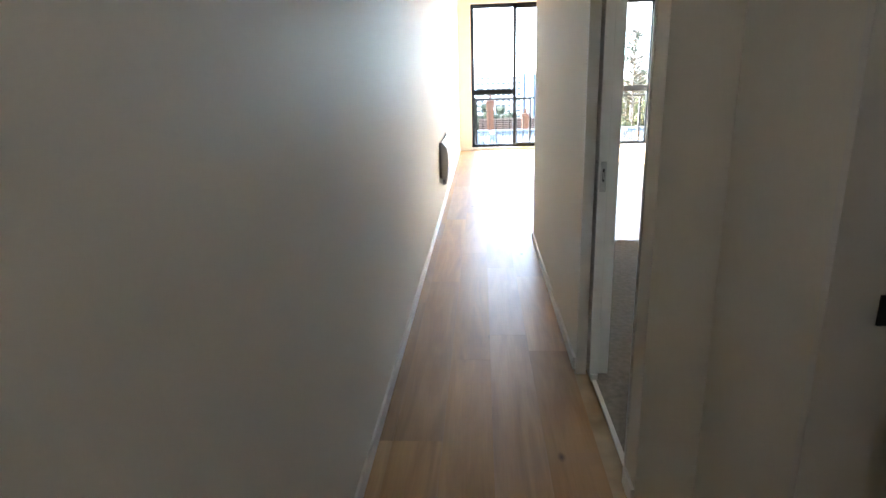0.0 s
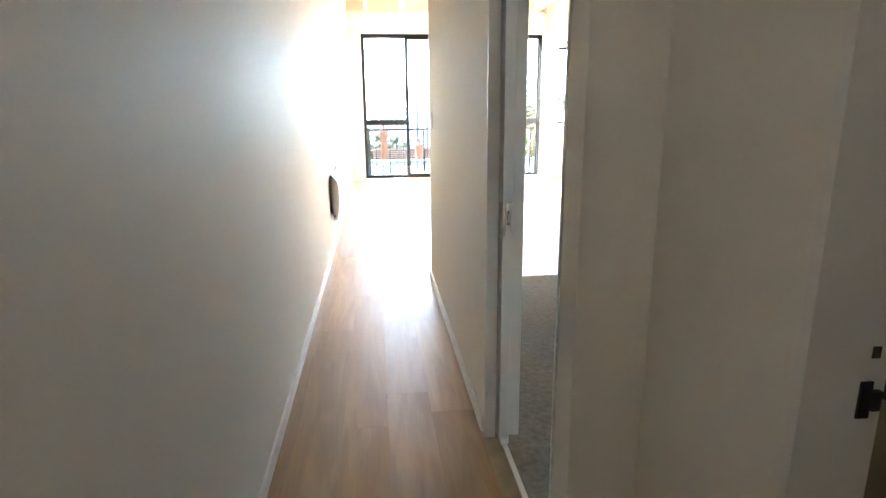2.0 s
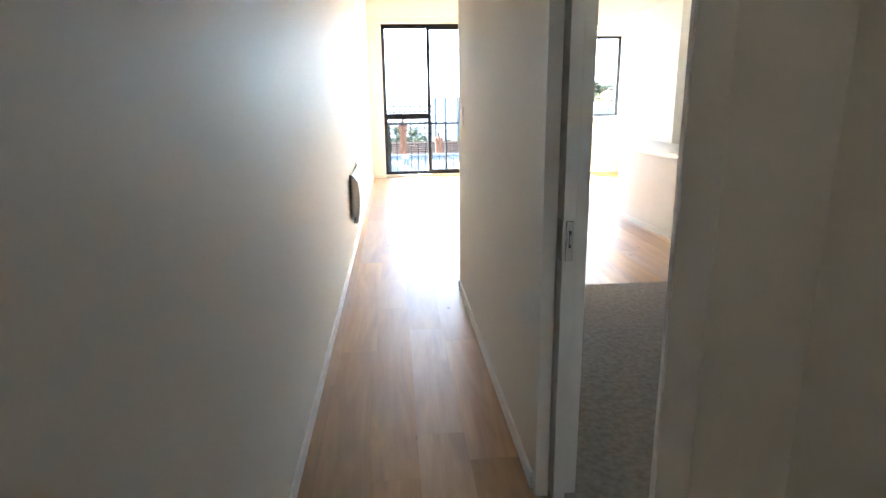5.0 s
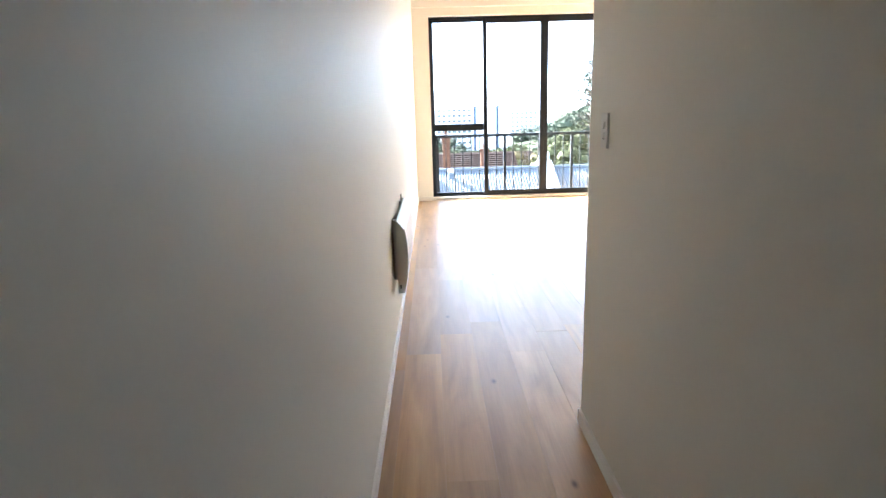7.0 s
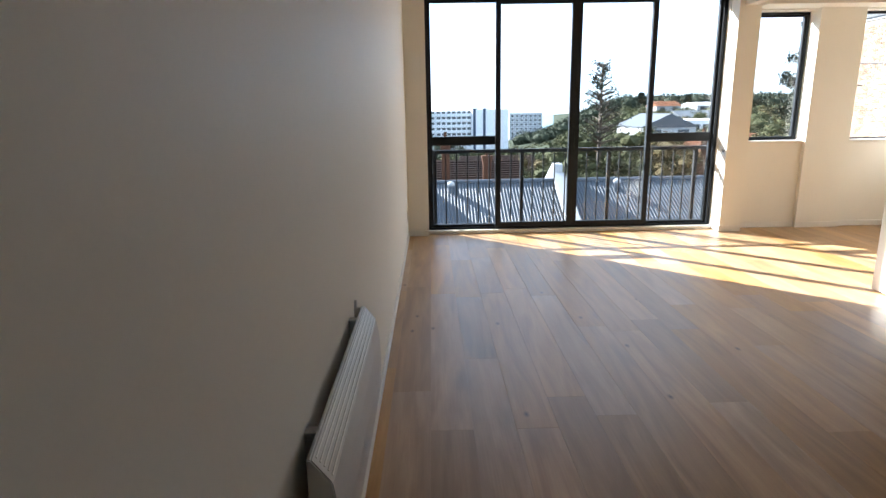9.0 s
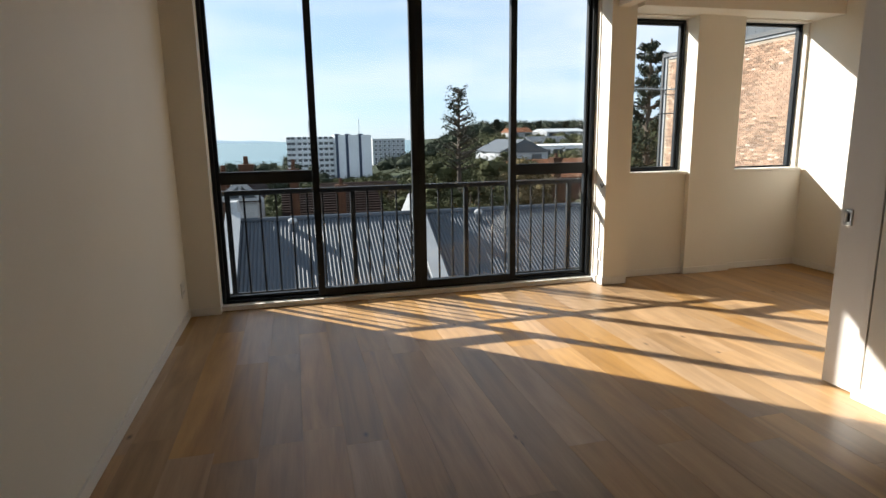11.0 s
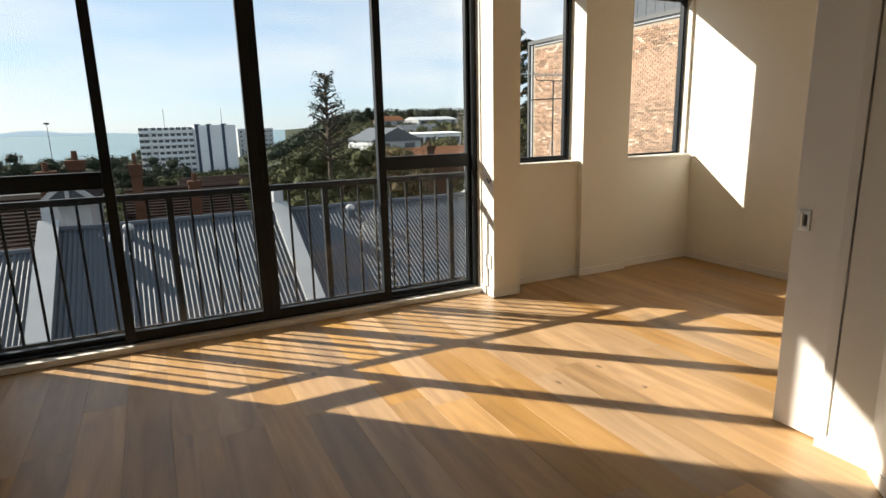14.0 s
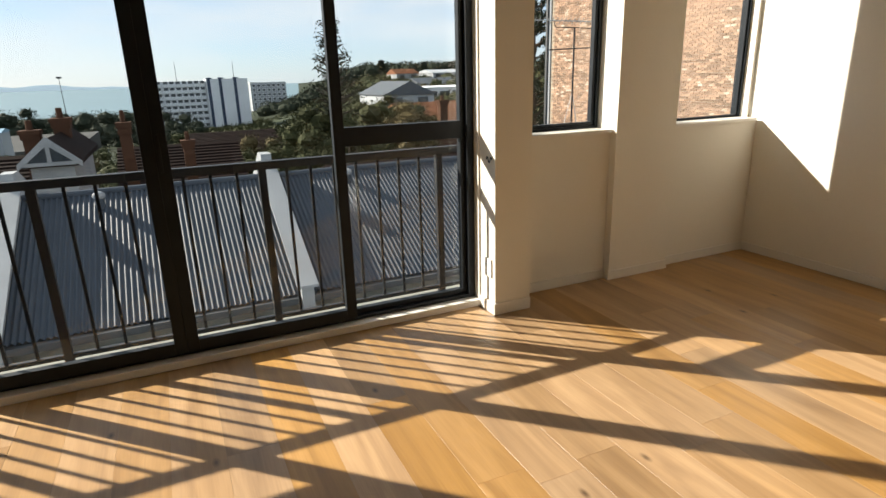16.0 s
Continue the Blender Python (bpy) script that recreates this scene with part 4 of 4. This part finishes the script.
part("wall", boxes((79, 600, -45, 112, 620, -1.6)), TOWER_G, blk).location = -bo2
part("parapet", boxes((78.5, 599.6, -1.6, 112.5, 620, -0.6)), TOWER_W, blk).location = -bo2
sur_me = finish("window", boxes((-1.6, -0.15, 0, 1.6, 0.1, 2.9)), TOWER_W)
pan_me = finish("pane", boxes((-1.1, -0.25, 0.5, 1.1, -0.16, 2.4)), PANE)
for k in range(6):
    for i in range(7):
        w = new("window", sur_me)
        w.parent = blk
        w.location = Vector((82 + 4.6 * i, 599.9, -5.2 - 4.2 * k)) - bo2
        p = new("pane", pan_me)
        p.parent = w

# ---- houses on the hill ----
gable_house(29.3, 37.0, 86, 98, -1.0, 0.75, -9, CLAD, TOWER_G, "large grey gabled house among trees", "y", windows=2)
gable_house(22.8, 34.0, 62, 70, -2.9, -1.25, -9, ORANGE_ROOF, BRICK_DULL, "house under a long orange tiled roof")
flats = gable_house(50.0, 62.0, 120, 130, -0.95, -0.7, -12, TOWER_W, TOWER_W, "low white block of flats with balconies")
fo = Vector((56, 125, -12))
for k in range(3):
    for i in range(4):
        part("window", boxes((50.6 + 2.9 * i, 120.0, -2.9 - 2.4 * k, 52.8 + 2.9 * i, 120.16, -1.7 - 2.4 * k)), PANE, flats).location = -fo
gable_house(88, 104, 200, 215, 2.2, 3.3, -8, TOWER_G, TOWER_G, "dark modern house on the hill crest", windows=4)
gable_house(74.5, 83, 200, 210, 2.2, 3.7, -8, ORANGE_ROOF, RENDER_W, "gabled house on the hill", windows=2)
gable_house(66, 78, 160, 172, -1.0, 0.8, -10, CLAD, RENDER_W, "grey-roofed house among the hillside trees", windows=3)
gable_house(-26, -12, 62, 72, -6.5, -4.8, -12, TILE_ROOF, RENDER_W, "distant house under a tiled roof")
gable_house(-60, -36, 120, 135, -12.2, -11, -16, RENDER_W, TOWER_G, "long pale flat-roofed shed")
BLUE_ROOF = mat("pale_blue_roof_sheet", (0.22, 0.38, 0.5), 0.6, dark=0.8, scale=0.4)
gable_house(-37, -27, 148, 156, -7.0, -6.4, -16, BLUE_ROOF, TOWER_G, "low shed under a pale blue roof")
gable_house(4, 14, 78, 90, -6.2, -4.4, -12, TILE_ROOF, RENDER_W, "tiled house among garden trees")


# ---- ground, sea and far land ----
def smoothstep(a, b, v):
    v = min(1, max(0, (v - a) / (b - a)))
    return v * v * (3 - 2 * v)


def ground_z(x, y):
    d = max(0.0, y - 14)
    flat = -6.5 - 17.5 * smoothstep(30, 330, y) - 8.5 * smoothstep(330, 900, y)
    u = (x - 1) / max(20.0, y - 8)
    rise = -6.5 + 5.0 * smoothstep(50, 220, y) + 7.5 * smoothstep(250, 720, y)
    return flat + (rise - flat) * smoothstep(0.16, 0.34, u) * smoothstep(20, 60, d)


ys = [13.05, 15, 18, 24, 30, 40, 55, 75, 100, 140, 190, 250, 330, 430, 560, 720, 900, 1150, 1400, 1900, 2800, 4500]
gv, gf = [], []
M = 44
for y in ys:
    for i in range(M + 1):
        x = (-1.6 + 3.6 * i / M) * (y + 30)
        gv.append((x, y, ground_z(x, y) if y < 880 else ground_z(x, y) - 6))
for a in range(len(ys) - 1):
    for i in range(M):
        k = a * (M + 1) + i
        gf.append((k, k + 1, k + M + 2, k + M + 1))
gme = bpy.data.meshes.new("ground")
gme.from_pydata(gv, [], gf)
gme.materials.append(GROUND)
tagged(new("ground", gme), "garden suburb ground that falls to the sea", "ground", kind="structure")
setting("water", boxes((-4800, 700, -33.0, 4800, 4900, -32.0)), SEA, "pale blue harbour water in haze", "water")
land = bmesh.new()
lv = [(-3600 + 110 * i, 4700, -32 + 46 * smoothstep(0, 0.25, i / 34) * (1 - smoothstep(0.72, 1.0, i / 34)) * (0.8 + 0.25 * math.sin(i * 1.7))) for i in range(35)]
low = [land.verts.new((x, y, -32.5)) for x, y, z in lv]
hi = [land.verts.new(v) for v in lv]
for i in range(34):
    land.faces.new((low[i], low[i + 1], hi[i + 1], hi[i]))
# Pale colour and a weak emission paint distance haze onto the headland.
LAND_HAZE_GLOW = mat("far_land_painted_haze", (0.5, 0.57, 0.62), 1.0, dark=0.95, scale=0.001, spec=0.0)
LAND_HAZE_GLOW.node_tree.nodes["Principled BSDF"].inputs["Emission Color"].default_value = (0.62, 0.75, 0.82, 1)
LAND_HAZE_GLOW.node_tree.nodes["Principled BSDF"].inputs["Emission Strength"].default_value = 0.2
setting("backdrop", land, LAND_HAZE_GLOW, "low headland across the water in painted haze glow", "backdrop")
setting("car_park", boxes((-130, 190, -26, -20, 250, -14.5)), GRAVEL, "pale car park beside the shore trees", "car park")


# ---- trees ----
def leaf_cloud(centres, size, per, seed, squash=0.7, core=0.6):
    """Many small leaf cards gathered in clumps, round a lumpy inner mass of leaves."""
    rng = np.random.default_rng(seed)
    v, f = [], []
    for cx, cy, cz, r in centres:
        p = rng.normal(size=(per, 3))
        p /= np.linalg.norm(p, axis=1)[:, None]
        p *= (rng.uniform(0.45, 1.05, size=(per, 1)) * r)
        p[:, 2] *= squash
        a = rng.normal(size=(per, 3))
        a /= np.linalg.norm(a, axis=1)[:, None]
        b = np.cross(a, rng.normal(size=(per, 3)))
        b /= np.linalg.norm(b, axis=1)[:, None]
        s = rng.uniform(0.5, 1.2, size=(per, 1)) * size
        q = p + np.array([cx, cy, cz])
        for k in range(per):
            n = len(v)
            v += [tuple(q[k] - a[k] * s[k]), tuple(q[k] + b[k] * s[k] * 0.45), tuple(q[k] + a[k] * s[k]), tuple(q[k] - b[k] * s[k] * 0.45)]
            f.append((n, n + 1, n + 2, n + 3))
        if core:
            n = len(v)
            for a1 in range(5):
                for b1 in range(8):
                    rr = r * core * rng.uniform(0.78, 1.12)
                    e1, c1 = math.pi * (a1 + 0.5) / 5, math.pi * (b1 + 0.5 * (a1 % 2)) / 4
                    v.append((cx + rr * math.sin(e1) * math.cos(c1), cy + rr * math.sin(e1) * math.sin(c1), cz + rr * squash * math.cos(e1)))
            f += [(n + 8 * a1 + b1, n + 8 * (a1 + 1) + b1, n + 8 * (a1 + 1) + (b1 + 1) % 8, n + 8 * a1 + (b1 + 1) % 8) for a1 in range(4) for b1 in range(8)]
            f.append(tuple(n + b1 for b1 in range(8)))
    me = bpy.data.meshes.new("crown")
    me.from_pydata(v, [], f)
    return me


def broad_tree(x, y, base, height, spread, seed, material, clumps=26, per=120, leaf=0.16, label="dense dark green garden tree"):
    rng = random.Random(seed)
    t = thing("tree", label, "tree", (x, y, base))
    bm = bmesh.new()
    rod(bm, (0, 0, 0), (0, 0, height * 0.55), spread * 0.07, spread * 0.035, 8)
    cents = []
    for i in range(clumps):
        a, r = rng.uniform(0, 6.28), spread * math.sqrt(rng.uniform(0.02, 1)) * 0.85
        hz = height * rng.uniform(0.35, 0.95) * (1 - 0.35 * (r / spread) ** 2)
        c = (r * math.cos(a), r * math.sin(a), hz)
        cents.append((*c, spread * rng.uniform(0.2, 0.36)))
        if i % 3 == 0:
            rod(bm, (0, 0, height * rng.uniform(0.25, 0.5)), c, spread * 0.03, spread * 0.008, 6)
    part("trunk", bm, BARK, t)
    me = leaf_cloud(cents, leaf, per, seed)
    me.materials.append(material)
    crown = new("crown", me)
    crown.parent = t
    return t


def pine(x, y, base, height, seed, label, material=LEAF_DARK, reach=0.26, bare=0.3, per=46, leaf=0.13):
    rng = random.Random(seed)
    t = thing("tree", label, "tree", (x, y, base))
    bm = rod(bmesh.new(), (0, 0, 0), (0, 0, height), height * 0.022, height * 0.004, 8)
    cents = []
    levels = 17
    for i in range(levels):
        f = bare + (1 - bare) * i / levels
        ln = height * reach * (1.05 - f) * rng.uniform(0.7, 1.15) + 0.25
        for k in range(5):
            a = rng.uniform(0, 6.28)
            tip = Vector((ln * math.cos(a), ln * math.sin(a), height * f + ln * rng.uniform(0.2, 0.7)))
            root = Vector((0, 0, height * f))
            rod(bm, root, tip, height * 0.006, 0.01, 5)
            for s in (0.45, 0.7, 0.88, 1.0):
                c = root.lerp(tip, s)
                cents.append((c.x, c.y, c.z, 0.17 + 0.13 * ln * s))
    part("trunk", bm, BARK, t)
    me = leaf_cloud(cents, leaf, per, seed, 0.9, 0)
    me.materials.append(material)
    c = new("crown", me)
    c.parent = t


pine(10.2, 40.0, -7.5, 11.6, 3, "tall sparse conifer that stands above the garden trees", reach=0.25, bare=0.6, per=4, leaf=0.1)
for i, (x, y, h, sp, m) in enumerate(((8.2, 39, 7.0, 2.8, LEAF), (10.6, 41.5, 8.3, 3.4, LEAF), (13.0, 42, 7.9, 3.2, LEAF), (6.6, 44, 6.4, 2.6, LEAF_WARM),
                                      (15.6, 45, 7.9, 3.0, LEAF_WARM), (12.0, 37, 6.8, 2.7, LEAF), (9.4, 36, 6.9, 2.8, LEAF), (14.6, 40, 7.6, 3.0, LEAF_WARM), (17.8, 52, 8.0, 3.2, LEAF), (20.5, 55, 7.2, 2.6, LEAF_WARM), (4.4, 46, 5.4, 2.4, LEAF), (6.6, 37, 6.7, 2.7, LEAF))):
    broad_tree(x, y, -7.6, h, sp, 20 + i, m, clumps=54, per=260, leaf=0.075,
               label="bushy tree with thinning autumn leaves" if m is LEAF_WARM else "dense dark green garden tree")
pine(20.8, 37.5, -7.0, 13.6, 9, "dark layered conifer beside the brick wall", reach=0.22, bare=0.2, per=30, leaf=0.12)
broad_tree(17.2, 34.6, -6.8, 7.6, 2.2, 77, LEAF, clumps=30, per=160, leaf=0.085)


def woods(name, spots, leaf, per, seed, material, label):
    me = leaf_cloud(spots, leaf, per, seed, 0.75)
    me.materials.append(material)
    tagged(new(name, me), label, "trees", kind="stuff")


rng = random.Random(5)
def scatter(n, y0, y1, u0, u1, r0, r1, lift):
    out = []
    for _ in range(n):
        y = rng.uniform(y0, y1)
        x = 1 + rng.uniform(u0, u1) * (y - 8)
        r = rng.uniform(r0, r1)
        out.append((x, y, ground_z(x, y) + r * lift, r))
    return out


def belt(n, y0, y1, u0, u1, r0, r1, top0, top1):
    """Round tree heads whose tops lie on a falling line of sight, two clumps deep."""
    out = []
    for _ in range(n):
        y = rng.uniform(y0, y1)
        x = 1 + rng.uniform(u0, u1) * (y - 8)
        r = rng.uniform(r0, r1)
        z = 1.45 - (top0 + (top1 - top0) * rng.random() ** 0.6) * y - r * 0.75
        out += [(x, y, z, r), (x + r * 0.4, y - 1, z - r, r * 1.25)]
    return out


woods("garden_trees", scatter(260, 48, 140, -0.5, 0.2, 0.8, 1.7, 0.5), 0.17, 170, 31, LEAF, "garden trees between distant roofs")
woods("garden_trees_warm", scatter(50, 48, 120, -0.5, 0.2, 0.8, 1.5, 0.6), 0.17, 150, 39, LEAF_WARM, "browning garden trees between distant roofs")
woods("shore_trees", belt(190, 300, 430, -0.65, 0.05, 4.0, 7.0, 0.02, 0.047) + belt(130, 255, 300, -0.65, 0.05, 3.0, 4.2, 0.05, 0.066), 0.42, 300, 32, LEAF_DARK, "band of dark shore trees")
woods("tower_trees", scatter(70, 240, 330, 0.0, 0.16, 2.6, 4.2, 0.6), 0.45, 170, 35, LEAF, "trees at the foot of the tower")
woods("hill_trees", scatter(420, 70, 260, 0.24, 0.8, 1.6, 3.2, 0.7), 0.26, 190, 33, LEAF, "trees over the hillside suburb")
woods("slope_trees", scatter(300, 95, 400, 0.09, 0.3, 1.8, 3.3, 0.6), 0.4, 180, 37, LEAF, "trees on the slope beside the tower")
woods("hill_trees_warm", scatter(70, 70, 220, 0.28, 0.7, 1.4, 2.6, 0.8), 0.26, 150, 36, LEAF_WARM, "browning trees over the hillside")
woods("ridge_trees", scatter(700, 400, 780, 0.15, 0.9, 6, 10, 0.5), 1.1, 110, 34, LEAF_DARK, "dark trees along the far ridge")
for i, (x, y, h) in enumerate(((80, 230, 8.5), (97, 228, 7.5), (110, 230, 7.5))):
    pine(x, y, ground_z(x, y), h, 50 + i, "distant palm-like tree on the hill crest", reach=0.3, bare=0.6, per=16, leaf=0.6)
mast = thing("light_mast", "thin floodlight mast by the shore", "mast", (-39, 330, ground_z(-39, 330)))
part("pole", rod(bmesh.new(), (0, 0, 0), (0, 0, 29), 0.22, 0.12, 6), STEEL_BLACK, mast)
part("lamp_head", boxes((-1.1, -0.2, 28.4, 1.1, 0.2, 29.2)), STEEL_BLACK, mast)

# ---- bricks of the party wall ----
course, length = 0.086, 0.24
brick_me = [finish("brick", boxes((-0.014, -0.112, 0, 0.008, 0.112, h), bevel=0.004), BRICK) for h in (0.072, 0.075, 0.069)]
rng = random.Random(11)
rest = []
made = 0
for k in range(int((B_TOP - 0.2 - B_LOW) / course)):
    z = B_LOW + k * course
    for j in range(int((B_Y1 - 0.28 - 20.5) / length)):
        y = 20.5 + length * (j + 0.5 + 0.5 * (k % 2))
        if y > B_Y1 - 0.4:
            continue
        if made < 300 and 23.5 < y < 27.0 and 1.9 < z < 4.0:
            b = new("brick", brick_me[rng.randrange(3)])
            b.parent = brick_house
            b.location = Vector((BX - 0.002 - rng.uniform(0, 0.008), y, z)) - bo
            made += 1
        else:
            rest.append((BX - 0.012 - rng.uniform(0, 0.01), y - 0.112, z, BX + 0.006, y + 0.112, z + 0.073))
rv, rf = [], []
for x0, y0, z0, x1, y1, z1 in rest:
    n = len(rv)
    rv += [(x1, y0, z0), (x1, y1, z0), (x1, y1, z1), (x1, y0, z1), (x0, y0 + 0.004, z0 + 0.004), (x0, y1 - 0.004, z0 + 0.004), (x0, y1 - 0.004, z1 - 0.004), (x0, y0 + 0.004, z1 - 0.004)]
    rf += [(n + 4, n + 7, n + 6, n + 5), (n, n + 4, n + 5, n + 1), (n + 3, n + 2, n + 6, n + 7), (n, n + 3, n + 7, n + 4), (n + 1, n + 5, n + 6, n + 2)]
rme = bpy.data.meshes.new("brickwork")
rme.from_pydata(rv, [], rf)
rme.materials.append(mat_island)
rb = tagged(new("brickwork", rme), kind="stuff")
rb.parent = brick_house
rb.location = -bo

# ---- oak boards ----
floor = thing("floor", "wide knotty oiled oak floorboards", "floor", (0, 0, 0), kind="structure")
rng = random.Random(8)
PW, P0 = 0.2025, 0.065
plank_cache = {}
def plank(x0, x1, y0, y1):
    key = (round(x1 - x0, 3), round(y1 - y0, 2))
    if key not in plank_cache:
        w, ln = key
        bm = boxes((-w / 2 + 0.0005, -ln / 2 + 0.0003, -0.0013, w / 2 - 0.0005, ln / 2 - 0.0003, 0.0))
        top_edges = [e for e in bm.edges if all(v.co.z > -0.0005 for v in e.verts)]
        bmesh.ops.bevel(bm, geom=top_edges, offset=0.0003, segments=1, affect="EDGES")
        plank_cache[key] = finish("floorboard", bm, OAK)
    p = new("floorboard", plank_cache[key])
    p.parent = floor
    p.location = ((x0 + x1) / 2, (y0 + y1) / 2, 0.0)


row = -1
while P0 + PW * row < EAST_X:
    x0, x1 = max(0.002, P0 + PW * row), min(EAST_X - 0.002, P0 + PW * (row + 1))
    row += 1
    if x1 - x0 < 0.015:
        continue
    in_hall = x1 < 0.96
    stop = 12.52 if x0 > 3.7 else 12.51
    y = -1.5 if in_hall else LIV_Y - 0.065
    fixed = {13: 10.88, 17: 10.95}.get(row)
    y1 = y + rng.uniform(0.5, 1.9)
    while y < stop - 0.01:
        y1 = min(stop, round(y1, 1))
        if fixed and y < fixed < y1 + 0.6:
            y1, fixed = fixed, None
        if stop - y1 < 0.35:
            y1 = stop
        plank(x0, x1, y, y1)
        y, y1 = y1, y1 + rng.choice((1.2, 1.5, 1.8, 1.9, 1.9, 2.1))
